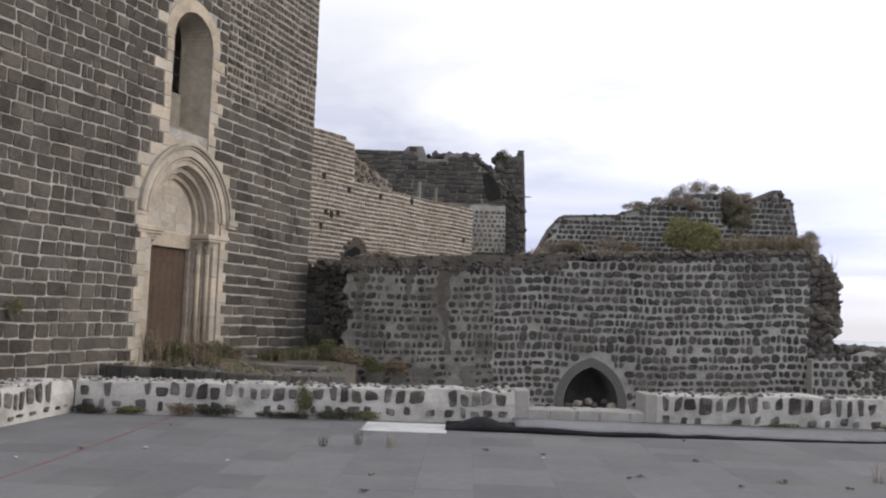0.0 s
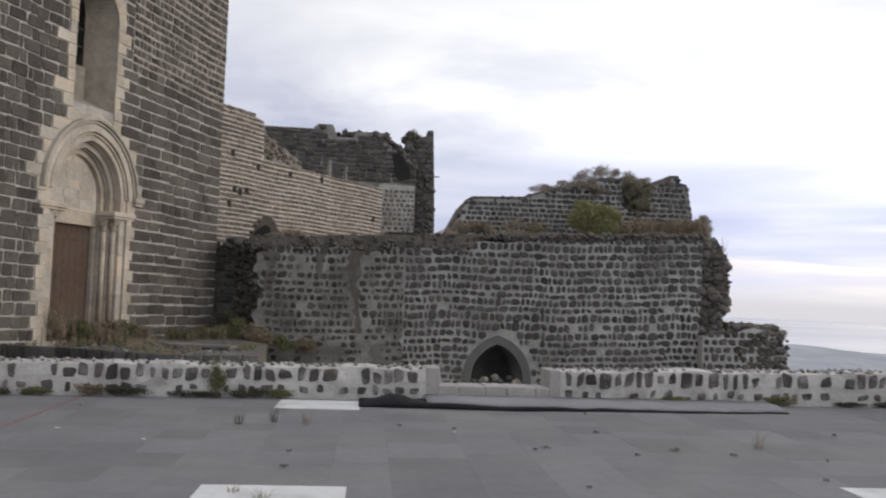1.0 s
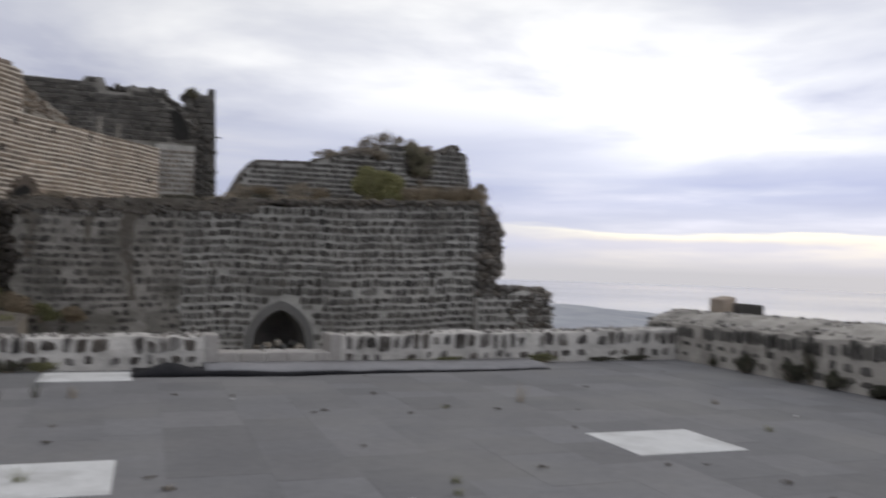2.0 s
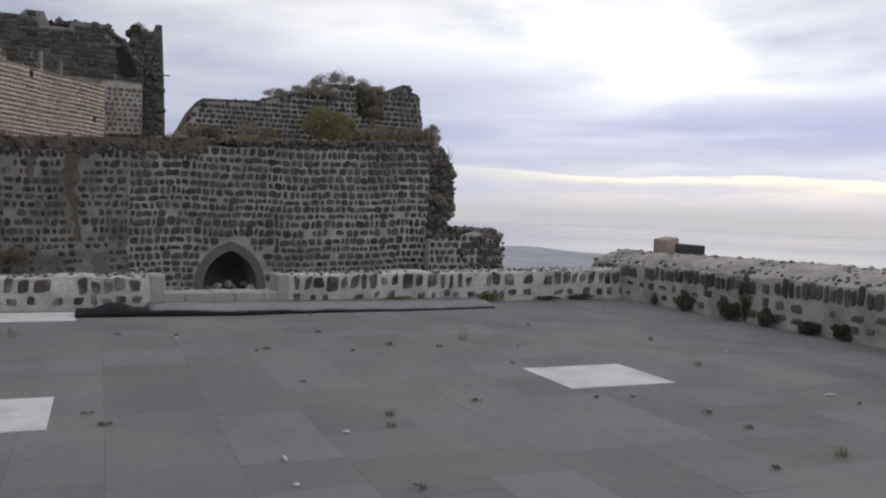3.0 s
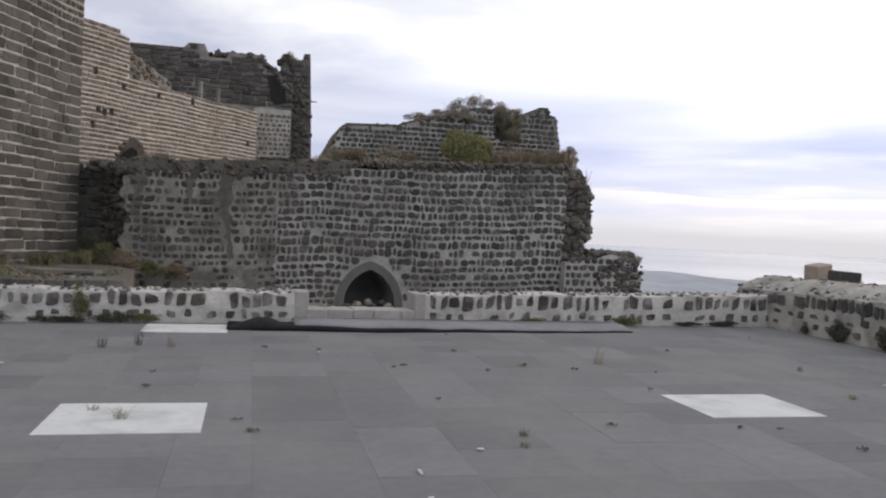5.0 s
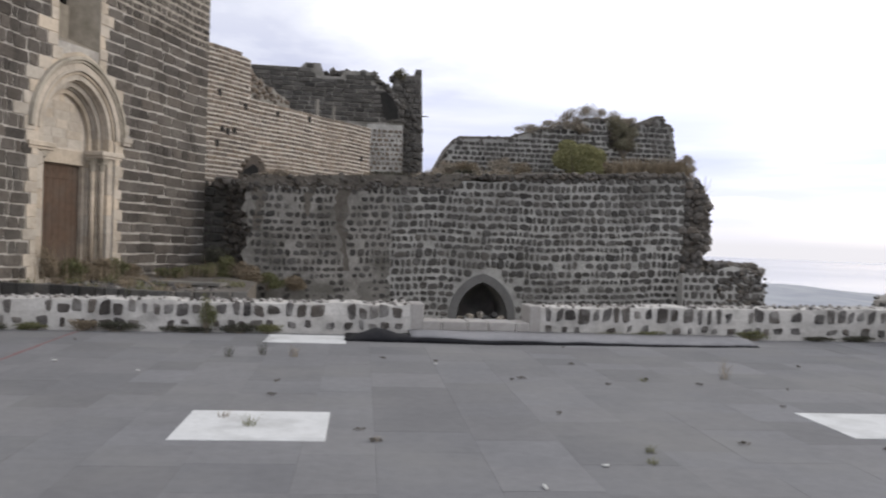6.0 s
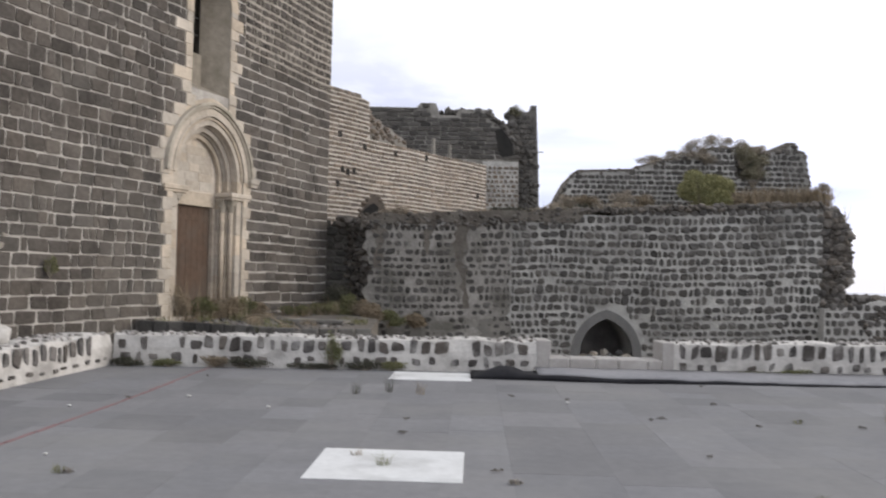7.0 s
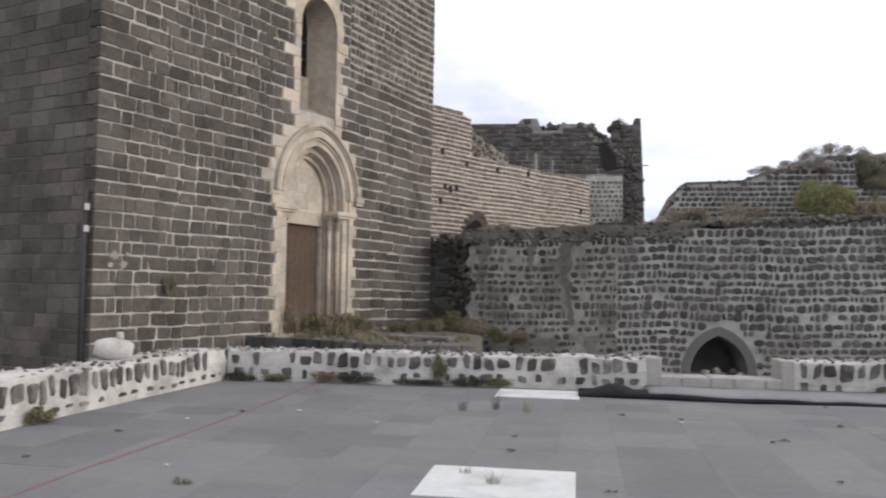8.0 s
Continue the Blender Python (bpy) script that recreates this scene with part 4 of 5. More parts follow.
# broken end of the wall
bm = bmesh.new()
END = [(8.3, -0.9), (8.85, -0.9), (8.95, 1.1), (9.2, 1.5), (9.27, 2.0), (9.2, 2.6), (9.02, 3.05), (8.8, 3.3), (8.3, 3.32)]
prism(bm, END, WM, 0.1, 1.9)
part("broken_core", bm, RUIN_STONE, court_wall)
spots = []
for _ in range(700):
    z = rng.uniform(-0.8, 3.3)
    a = next(i for i in range(1, 8) if END[i + 1][1] >= z or i == 7)
    (xa, za), (xb, zb) = END[a], END[a + 1] if a < 8 else END[a]
    reach = xa + (xb - xa) * max(0.0, min(1.0, (z - za) / max(0.01, zb - za)))
    front_face = rng.random() < 0.6
    spots.append((rng.uniform(8.42, reach) if front_face else reach, WALL_Y + (rng.uniform(0.05, 0.14) if front_face else rng.uniform(0.1, 1.8)), z, rng.choice((0.05, 0.07, 0.1, 0.15)) * rng.uniform(0.8, 1.2)))
rubble_mass("broken_end", "", spots, RUIN_STONE, 67, court_wall)
# broken edge by the church corner
bm = bmesh.new()
prism(bm, [(-3.92, -0.9), (-2.3, -0.9), (-2.3, 2.75), (-3.2, 2.8), (-3.92, 2.7)], WM, 1.3, 3.3)
part("recess_wall", bm, DARK_MORTAR, court_wall)
specs = courses(rng, -3.9, -2.4, -0.8, 2.7, 0.2, 0.16, 0.36, 0.04, 0.05, lambda s, z, w, h: True, hvar=0.2, side_joint=0.03)
lay(specs, WM @ Matrix.Translation((0, 1.3, 0)), RUBBLE, court_wall, "recess_stone", rag=0.15, inset=0.22, cut=0.2, seed=168, limit=0)
spots = [((q := rng.random()), 0)[1] or (-2.55 - 0.8 * q, WALL_Y + 0.1 + 1.2 * q + rng.uniform(0, 0.15), rng.uniform(-0.3, 2.8), rng.uniform(0.05, 0.12)) for _ in range(520)]
rubble_mass("broken_edge", "", spots, RUIN_STONE, 68, court_wall)

# small broken vault on the crest
niche = empty("broken_vault", "small broken stone vault with a dark mouth", "ruin")
NM = plane_frame((-3.05, 21.6), (-2.3, 21.75))
bm = bmesh.new()
prism(bm, [(-0.05, 2.4), (0.05, 2.95), (0.22, 3.3), (0.45, 3.55), (0.66, 3.42), (0.76, 3.05), (0.82, 2.4)], NM, 0.05, 0.9)
part("core", bm, FARSTONE[1], niche)
# the mouth is a near-black slab: its shade is painted, not recessed
bm = bmesh.new()
prism(bm, [(0.0, 2.6), (0.05, 2.9), (0.2, 3.14), (0.42, 3.3), (0.55, 3.2), (0.57, 2.9), (0.57, 2.6)], NM, 0.0, 0.2)
part("mouth", bm, SHADE_DARK, niche, "hollow mouth, its shade a dark painted slab")
rng = random.Random(69)
v, f = rough_rocks(rng, [(*(NM @ Vector((s, rng.uniform(0.0, 0.4), 0))).xy, z, rng.uniform(0.04, 0.09)) for s, z in [(0.0, 2.9), (0.08, 3.1), (0.2, 3.28), (0.3, 3.4), (0.42, 3.5), (0.52, 3.5), (0.62, 3.38), (0.7, 3.2), (0.74, 3.0), (0.74, 2.85), (-0.04, 2.8)] * 3])
from_arrays("edge_rubble", v, f, FARSTONE[1], niche, kind="stuff")

# low stub beyond the end
stub = empty("wall_stub", "low ruined stub of basalt rubble wall", "wall", kind="structure")
bm = bmesh.new()
prism(bm, [(8.4, -0.9), (10.55, -0.9), (10.6, 0.55), (10.3, 0.95), (9.7, 1.1), (9.3, 0.95), (9.0, 0.92), (8.4, 0.85)], WM, -0.35, 1.2)
part("core", bm, OLD_MORTAR, stub)
rng = random.Random(70)
specs = courses(rng, 8.4, 10.55, -0.8, 0.95, 0.2, 0.14, 0.28, 0.05, 0.04, lambda s, z, w, h: z < 0.95 - 0.5 * max(0, s - 10))
lay(specs, WM @ Matrix.Translation((0, -0.35, 0)), RUBBLE, stub, "stone", rag=0.14, inset=0.22, cut=0.24, seed=71)
spots = [(rng.uniform(8.4, 10.6), WALL_Y + rng.uniform(-0.3, 1.1), rng.uniform(0.86, 1.02), rng.uniform(0.05, 0.13)) for _ in range(260)]
spots += [(rng.uniform(9.3, 10.4), WALL_Y + rng.uniform(-0.3, 1.1), rng.uniform(0.95, 1.16), rng.uniform(0.06, 0.13)) for _ in range(120)]
spots += [(rng.uniform(9.3, 10.6), WALL_Y - 0.36 + rng.uniform(-0.02, 0.04), rng.uniform(-0.1, 0.9), rng.uniform(0.04, 0.09)) for _ in range(110)]
spots += [(10.58 + rng.uniform(-0.12, 0.1), WALL_Y + rng.uniform(-0.3, 1.1), rng.uniform(-0.7, 0.85), rng.uniform(0.05, 0.12)) for _ in range(220)]
rubble_mass("top_rubble", "", spots, RUIN_STONE, 72, stub)

# ---- ruin on the wall ----
RM = plane_frame((0.0, 23.0), (1.0, 23.0))
RUIN = [(1.9, -0.9), (9.2, -0.9), (9.12, 4.1), (8.97, 5.0), (8.76, 5.05), (8.72, 5.24), (8.46, 5.24), (8.4, 5.08), (7.9, 5.0), (7.85, 4.3), (7.15, 4.28), (7.1, 5.1), (6.4, 5.1), (6.3, 4.95), (5.75, 4.85), (5.15, 4.72), (4.5, 4.55), (4.25, 4.46), (2.83, 4.4), (2.67, 4.3), (2.18, 3.4)]
ruin = empty("ruined_tower", "ruined basalt tower stump overgrown with scrub", "ruin")
bm = bmesh.new()
prism(bm, RUIN, RM, 0.0, 3.0)
part("core", bm, OLD_MORTAR, ruin)
rng = random.Random(80)
shrunk = [(s, z - 0.03) for s, z in RUIN]
specs = courses(rng, 2.0, 9.15, 2.9, 5.3, 0.15, 0.1, 0.24, 0.036, 0.03, lambda s, z, w, h: inside(shrunk, s - w / 2 + 0.04, z + h / 4) and inside(shrunk, s + w / 2 - 0.04, z + h / 4), side_joint=0.03)
lay(specs, RM, RUBBLE, ruin, "stone", rag=0.14, inset=0.2, cut=0.22, seed=81, limit=300, single=lambda s, z: z > 3.1)
spots = []
for (a, za), (b, zb) in zip(RUIN[2:], RUIN[3:]):
    for _ in range(int(8 + 26 * math.hypot(b - a, zb - za))):
        k = rng.random()
        spots.append((a + (b - a) * k, 23.0 + rng.choice((rng.uniform(-0.02, 0.1), rng.uniform(0.02, 2.5))), za + (zb - za) * k - rng.uniform(0.0, 0.08), rng.uniform(0.03, 0.085)))
for _ in range(70):
    spots.append((rng.uniform(7.15, 7.85), 23.2 + rng.uniform(0, 1.5), rng.uniform(4.2, 4.8), rng.uniform(0.1, 0.2)))
rubble_mass("top_rubble", "", spots, RUIN_STONE, 82, ruin)
line = RUIN[2:]
bm = bmesh.new()
prism(bm, [(s, z - rng.uniform(0.02, 0.05)) for s, z in line] + [(s, z + rng.uniform(0.01, 0.04)) for s, z in reversed(line)], RM, -0.015, 3.02)
part("earth_crest", bm, SOIL, ruin, "dark earth on the ruin top")

# ---- long wall behind the church ----
M0, M1 = (-4.4, 24.2), (0.40, 31.68)
MM = plane_frame(M0, M1)
ML = math.hypot(M1[0] - M0[0], M1[1] - M0[1])
long_wall = empty("wall_long", "long high wall of thin stone courses in pale mortar", "wall", kind="structure")
TOPS = [(-6, -0.9), (ML, -0.9), (ML, 5.62), (6.0, 5.6), (1.98, 5.62), (1.94, 6.8), (0.9, 6.95), (-6, 7.0)]
bm = bmesh.new()
prism(bm, TOPS, MM, 0.0, 1.0)
part("core", bm, WARM_MORTAR, long_wall)
rng = random.Random(90)
HOLES = [(0.75, 4.55), (1.0, 4.5), (1.28, 4.56), (1.75, 5.35), (3.3, 5.35), (5.0, 5.4), (8.3, 4.4), (0.55, 4.1), (0.6, 5.6)]


def long_keep(s, z, w, h):
    return inside(TOPS, s, z - 0.03)


specs = courses(rng, -1.0, ML, 1.8, 7.1, 0.136, 0.14, 0.36, 0.05, 0.025, long_keep, hvar=0.12, drift=lambda s: 0.012 * math.sin(s * 1.9), side_joint=0.012)
lay(specs, MM, FARSTONE, long_wall, "stone", rag=0.08, inset=0.14, seed=91, limit=300, single=lambda s, z: z > 2.9)
# each hole is a solid dark block whose colour gives the shade
for a, b in HOLES:
    bm = bmesh.new()
    box(bm, a - 0.08, a + 0.08, -0.035, 0.2, b - 0.1, b + 0.1, MM)
    bevelled(bm, 0.02)
    part("putlog_shade", bm, SHADE_DARK, long_wall)
# plastered block set back on the wall
block = empty("plastered_block", "grey plastered ruined block behind the long wall", "ruin")
bm = bmesh.new()
prism(bm, [(1.6, 5.0), (5.3, 5.0), (5.25, 5.95), (4.95, 6.22), (4.7, 6.2), (4.3, 6.42), (3.95, 6.4), (3.75, 6.62), (3.45, 6.6), (3.2, 6.85), (2.9, 6.82), (2.6, 6.98), (1.6, 7.05)], MM, 1.05, 3.0)
part("core", bm, PLASTER, block)
rng = random.Random(92)
v, f = rough_rocks(rng, [(*(MM @ Vector((s, rng.uniform(1.05, 2.6), 0))).xy, 7.0 - 0.42 * max(0, s - 2.6), rng.uniform(0.06, 0.14)) for s in [1.7 + 0.04 * i for i in range(70)]])
from_arrays("top_rubble", v, f, RUBBLE[1], block, kind="stuff")
v, f = rough_rocks(rng, [(*(MM @ Vector((s, 1.03 + rng.uniform(0.0, 0.06), 0))).xy, 7.0 - 0.34 * max(0.0, s - 2.3) - abs(rng.gauss(0, 0.4)), rng.uniform(0.05, 0.13)) for s in [rng.uniform(1.9, 5.1) for _ in range(150)]])
from_arrays("weathered_rubble", v, f, FARSTONE[1], block, kind="stuff")
for s in (5.9, 6.9):
    bm = bmesh.new()
    box(bm, s - 0.05, s + 0.05, 0.3, 0.4, 5.6, 6.15 + 0.1 * (s < 6), MM)
    bevelled(bm, 0.01)
    tagged(part("post", bm, PLASTER), "short pale stone post on the wall top", "post", "wall posts")

# ---- far tower ----
TM = plane_frame((0.0, 34.0), (1.0, 34.0))
tower = empty("far_tower", "broken dark basalt tower with a ragged skyline", "tower")
TPROF = [(-9.0, -0.9), (1.75, -0.9), (1.75, 7.0), (1.25, 7.3), (1.0, 7.45), (0.7, 7.7), (0.5, 8.2), (-0.75, 8.2), (-0.85, 7.95), (-1.5, 7.95), (-1.7, 8.45), (-2.3, 8.45), (-2.5, 8.25), (-9.0, 8.3)]
bm = bmesh.new()
prism(bm, TPROF, TM, 0.0, 3.0)
part("core", bm, RUIN_MORTAR, tower)
FIN = [(1.6, -0.9), (2.75, -0.9), (2.62, 3.97), (2.54, 6.28), (2.44, 8.45), (2.2, 8.45), (2.12, 8.2), (1.75, 8.12), (1.5, 8.2), (1.3, 7.9), (1.15, 7.4), (1.3, 6.9), (1.6, 6.1)]
bm = bmesh.new()
prism(bm, FIN, TM, 0.25, 3.2)
part("broken_corner", bm, RUBBLE[1], tower)
rng = random.Random(95)
specs = courses(rng, -5.0, 1.75, 2.5, 8.5, 0.185, 0.25, 0.6, 0.04, 0.05, lambda s, z, w, h: inside(TPROF, s - w / 4, z + h / 3) and inside(TPROF, s + w / 2 - 0.05, z) and z > 6.15, hvar=0.1, side_joint=0.02)
lay(specs, TM, RUBBLE, tower, "stone", rag=0.1, inset=0.15, seed=96, limit=300)
specs = courses(rng, 0.3, 1.75, 2.5, 6.1, 0.19, 0.14, 0.28, 0.07, 0.04, lambda s, z, w, h: z < 6.0, hvar=0.08)
lay(courses(rng, 1.2, 2.9, 2.6, 8.4, 0.2, 0.14, 0.34, 0.03, 0.07, lambda s, z, w, h: inside(FIN, s - w / 2, z) and inside(FIN, s + w / 2, z) and inside(FIN, s, z + h / 2), side_joint=0.02),
    TM @ Matrix.Translation((0, 0.25, 0)), RUBBLE, tower, "corner_stone", rag=0.16, inset=0.25, seed=98, limit=120)
lay(specs, TM, FARSTONE, tower, "stone", rag=0.1, inset=0.18, cut=0.2, seed=97, limit=150)
bm = bmesh.new()
box(bm, 0.28, 1.73, -0.006, 0.05, 2.4, 6.08, TM)
part("pale_facing", bm, OLD_MORTAR, tower, "pale mortar facing of small even courses")
# a dark slab on the face, painted as the shade of a hollow
bm = bmesh.new()
prism(bm, [(0.75, 7.35), (1.0, 7.42), (1.3, 7.1), (1.5, 6.75), (1.52, 6.35), (1.05, 6.25), (0.86, 6.65)], TM, -0.07, 0.1)
part("hollow", bm, SHADE_DARK, tower, "broken hollow, its shade a dark painted slab")
spots = [(0.45 + 1.3 * k + rng.uniform(-0.08, 0.08), 33.97 + rng.uniform(0.0, 0.4), 8.1 - 1.15 * k + rng.uniform(-0.25, 0.05), rng.uniform(0.09, 0.18)) for k in [i / 70 for i in range(70)]]
spots += [(rng.uniform(1.25, 2.3), 34.3 + rng.uniform(-0.05, 1.0), rng.uniform(6.2, 8.1), rng.uniform(0.12, 0.25)) for _ in range(80)]
spots += [(rng.uniform(1.75, 2.5), 34.2 + rng.uniform(0, 0.3), rng.uniform(2.5, 6.2), rng.uniform(0.08, 0.16)) for _ in range(150)]
spots += [(rng.uniform(-4.5, 0.6), 34.1 + rng.uniform(0.0, 1.5), 8.15, rng.uniform(0.1, 0.22)) for _ in range(70)]
v, f = rough_rocks(rng, spots)
from_arrays("rubble", v, f, RUBBLE[1], tower, kind="stuff")
bm = bmesh.new()
bmesh.ops.create_cone(bm, cap_ends=True, segments=6, radius1=0.03, radius2=0.02, depth=0.36, matrix=pose(2.6, 34.4, 6.55, 0, 90, 0))
part("iron_stub", bm, IRON, tower)

shrub("thorn_scrub", "grey-brown thorny scrub on the tower corner", (1.6, 34.3, 8.2), (0.4, 0.4, 0.35), 2200, 0.035, SCRUB_GREEN, 99, "shrub", "scrub")

# ---- court: platform before the door ----
platform = empty("door_platform", "low platform edged with dark basalt kerb stones", "platform", kind="structure")
PLATFORM_SIZE = Matrix.Translation(STAND) @ Matrix.Scale(0.93, 4) @ Matrix.Translation(-STAND)
platform.matrix_world = PLATFORM_SIZE
KERB0, KERB1 = (-6.95, 16.2), (-3.1, 14.85)
bm = bmesh.new()
poly = [(-7.3, 16.0), KERB0, KERB1, (-1.9, 15.3), (-2.2, 19.6), (-4.2, 23.0)]
lo = [bm.verts.new((x, y, -0.6)) for x, y in poly]
hi = [bm.verts.new((x, y, 0.38)) for x, y in poly]
top_face = bm.faces.new(hi)
for k in range(6):
    bm.faces.new((lo[k], lo[(k + 1) % 6], hi[(k + 1) % 6], hi[k]))
bmesh.ops.recalc_face_normals(bm, faces=bm.faces)
part("core", bm, SOIL, platform)
PM = plane_frame(KERB0, KERB1)
rng = random.Random(100)
specs = []
s = 0.05
while s < 4.0:
    w = rng.uniform(0.2, 0.4)
    specs.append((s + w / 2, 0.36, w - 0.03, 0.22, 0.09))
    s += w
lay(specs, PM, RUBBLE, platform, "kerb_stone", rag=0.05, inset=0.12, seed=101)
PM2 = plane_frame(KERB1, (-1.9, 15.3))
specs = [(0.2 + 0.33 * k, 0.36, 0.29, 0.2, 0.08) for k in range(4)]
lay(specs, PM2, RUBBLE, platform, "kerb_stone", rag=0.05, inset=0.12, seed=102)
bm = bmesh.new()
box(bm, -0.7, 0.7, -0.2, 0.2, 0.415, 0.47, pose(-3.3, 17.6, 0, 0, 0, -12))
part("flagstone", bm, PLASTER, platform)

rng = random.Random(104)
spots = []
for _ in range(260):
    a, b = rng.random(), rng.random()
    x, y = KERB0[0] + (KERB1[0] - KERB0[0]) * a + 1.0 * b, KERB0[1] + (KERB1[1] - KERB0[1]) * a + 3.2 * b
    if (x + 7.04) * 0.94 - (y - 16.0) * 0.342 > 0.1:
        spots.append((x, y, 0.385, rng.uniform(0.02, 0.07)))
v, f = rough_rocks(rng, spots)
from_arrays("gravel", v, f, PARAPET[1], platform, kind="stuff")
for i, (x, y, z, n) in enumerate(spots[:26]):
    p = PLATFORM_SIZE @ Vector((x, y, 0.38))
    tuft("platform_grass", "short dry grass on the door platform", p.x, p.y, p.z, 60, rng.uniform(0.1, 0.22), 0.16, LEAF_DRY if i % 2 else WEED, 130 + i, 0.7, 0.004, "grass", "platform grass")

# ---- loose things ----
# black sheet along the parapet foot, half under a dusty grey cloth
rng = random.Random(110)
cols = 60
sheet_rows, cloth_rows = [], []
for i in range(cols + 1):
    k = i / cols
    x = 0.02 + 6.6 * k
    yb = far_base(x) - 0.02
    edge = yb - 0.85 - 0.2 * min(1.0, k * 3) + 0.1 * max(0.0, k - 0.6) + 0.03 * math.sin(x * 2.1) + 0.012 * math.sin(x * 7.3)
    hump = 0.11 * math.exp(-((x - 0.5) / 0.3) ** 2)
    lip = (0.08 * (1 - k) ** 1.6 + 0.016) * min(1.0, 0.15 + 9 * k) + 0.008 * math.sin(x * 5.3) * (1 - k) + 0.006 * rng.random()
    sheet_rows.append([(x, edge - 0.008, 0.004), (x, edge, lip * 0.9), (x, edge + 0.05, lip + 0.4 * hump), (x, edge + 0.2, lip + hump), (x, edge + 0.36, lip + 0.3 * hump), (x, yb, 0.03)])
    if x > 0.95:
        lift = min(1.0, (x - 0.95) / 0.5)
        cloth_rows.append([(x, edge + 0.07 + 0.02 * math.sin(x * 9), lip + 0.55 * hump + 0.004), (x, edge + 0.2, lip + hump + 0.012 + 0.02 * lift), (x, edge + 0.4, lip + 0.3 * hump + 0.03 + 0.03 * lift + 0.008 * math.sin(x * 6)), (x, yb, 0.1 - 0.03 * k)])
for name, rows, mat, label, category in (("plastic_sheet", sheet_rows, TARP, "crumpled black plastic sheet lying along the parapet foot", "sheet"),
                                         ("dusty_cloth", cloth_rows, TARP_DUST, "dust-covered grey cloth over the black sheet", "cloth")):
    bm = bmesh.new()
    grid = [[bm.verts.new(p) for p in row] for row in rows]
    for a, b in zip(grid, grid[1:]):
        for k in range(len(a) - 1):
            bm.faces.new((a[k], b[k], b[k + 1], a[k + 1]))
    ob = tagged(part(name, bm, mat, smooth=True), label, category)
    sol = ob.modifiers.new("thickness", "SOLIDIFY")
    sol.thickness = 0.005

# carved fragment on the west parapet
frag = empty("stone_fragment", "rounded pale limestone column fragment on the parapet", "stone")
bm = bmesh.new()
bmesh.ops.create_icosphere(bm, subdivisions=3, radius=1.0)
turn = pose(-6.03, 10.3, 0.63, 0, 6, 25)
for v in bm.verts:
    q = Vector((max(-0.25, min(0.23, v.co.x * 0.3)), v.co.y * 0.165, v.co.z * 0.15))
    v.co = turn @ (q * (1 + 0.1 * noise.noise(q * 7)))
part("drum", bm, PARAPET_MORTAR, frag, smooth=True)
bm = bmesh.new()
bmesh.ops.create_cone(bm, cap_ends=True, segments=10, radius1=0.05, radius2=0.04, depth=0.12, matrix=pose(-5.98, 10.32, 0.8))
part("knob", bm, PARAPET_MORTAR, frag, smooth=True)

# blocks on the east parapet
bm = bmesh.new()
box(bm, -0.24, 0.24, -0.15, 0.15, 0.0, 0.3)
bevelled(bm, 0.02)
ob = tagged(part("stone_block", bm, TANBLOCK), "tan cut stone block lying on the parapet", "stone")
ob.matrix_world = pose(11.0, 13.65, 0.93, 4, -6, 20)
bm = bmesh.new()
box(bm, -0.25, 0.25, -0.16, 0.16, 0.0, 0.2)
bevelled(bm, 0.035, 2)
ob = tagged(part("stone_block", bm, RUBBLE[0]), "dark basalt block lying on the parapet", "stone")
ob.matrix_world = pose(11.15, 13.1, 0.93, 0, 3, -10)

# drainpipe at the church corner
pipe = empty("drainpipe", "dark drainpipe with pale tags on the church corner", "pipe")
pm = CHURCH_SIZE @ CH @ Matrix.Translation((-0.08, 0.12, 0))
bm = bmesh.new()
bmesh.ops.create_cone(bm, cap_ends=True, segments=10, radius1=0.05, radius2=0.05, depth=3.6, matrix=pm @ Matrix.Translation((0, 0, 1.3)))
part("tube", bm, IRON, pipe, smooth=True)
for z in (2.35, 2.72):
    bm = bmesh.new()
    box(bm, -0.05, 0.05, -0.062, -0.05, z, z + 0.11, pm)
    part("tag", bm, TAG, pipe)

# ---- plants ----
shrub("round_bush", "round yellow-green bush growing on the wall", (5.8, 21.5, 3.8), (0.9, 0.7, 0.68), 30000, 0.032, LEAF_GREEN, 200, "bush")
shrub("stub_shrub", "dry brown shrub on the end of the wall stub", (10.45, 20.7, 0.92), (0.38, 0.42, 0.36), 3400, 0.03, LEAF_GREY, 206, "shrub")
for i, (x, y, z) in enumerate([(9.15, 20.9, 2.95), (9.2, 21.3, 2.75)]):
    tagged(from_arrays("dry_twig", *twigs(random.Random(207 + i), (x, y, z), (0.4, 0.3, 0.35), 9), LEAF_GREY), "bare dry twigs at the broken wall end", "twig", "bare twigs")
shrub("bush", "low dry olive shrub on the wall crest", (6.75, 21.6, 3.5), (0.5, 0.4, 0.28), 1400, 0.05, LEAF_DRY, 201, "bush")
rng = random.Random(205)
for i in range(22):
    x = rng.uniform(6.5, 8.75)
    tuft("dry_grass", "tall dry straw grass on the wall", x, 21.3 + rng.uniform(-0.3, 1.2), 3.25, 170, 0.7, 0.22, LEAF_DRY, 210 + i, 0.5, 0.006, "grass", "dry grass")
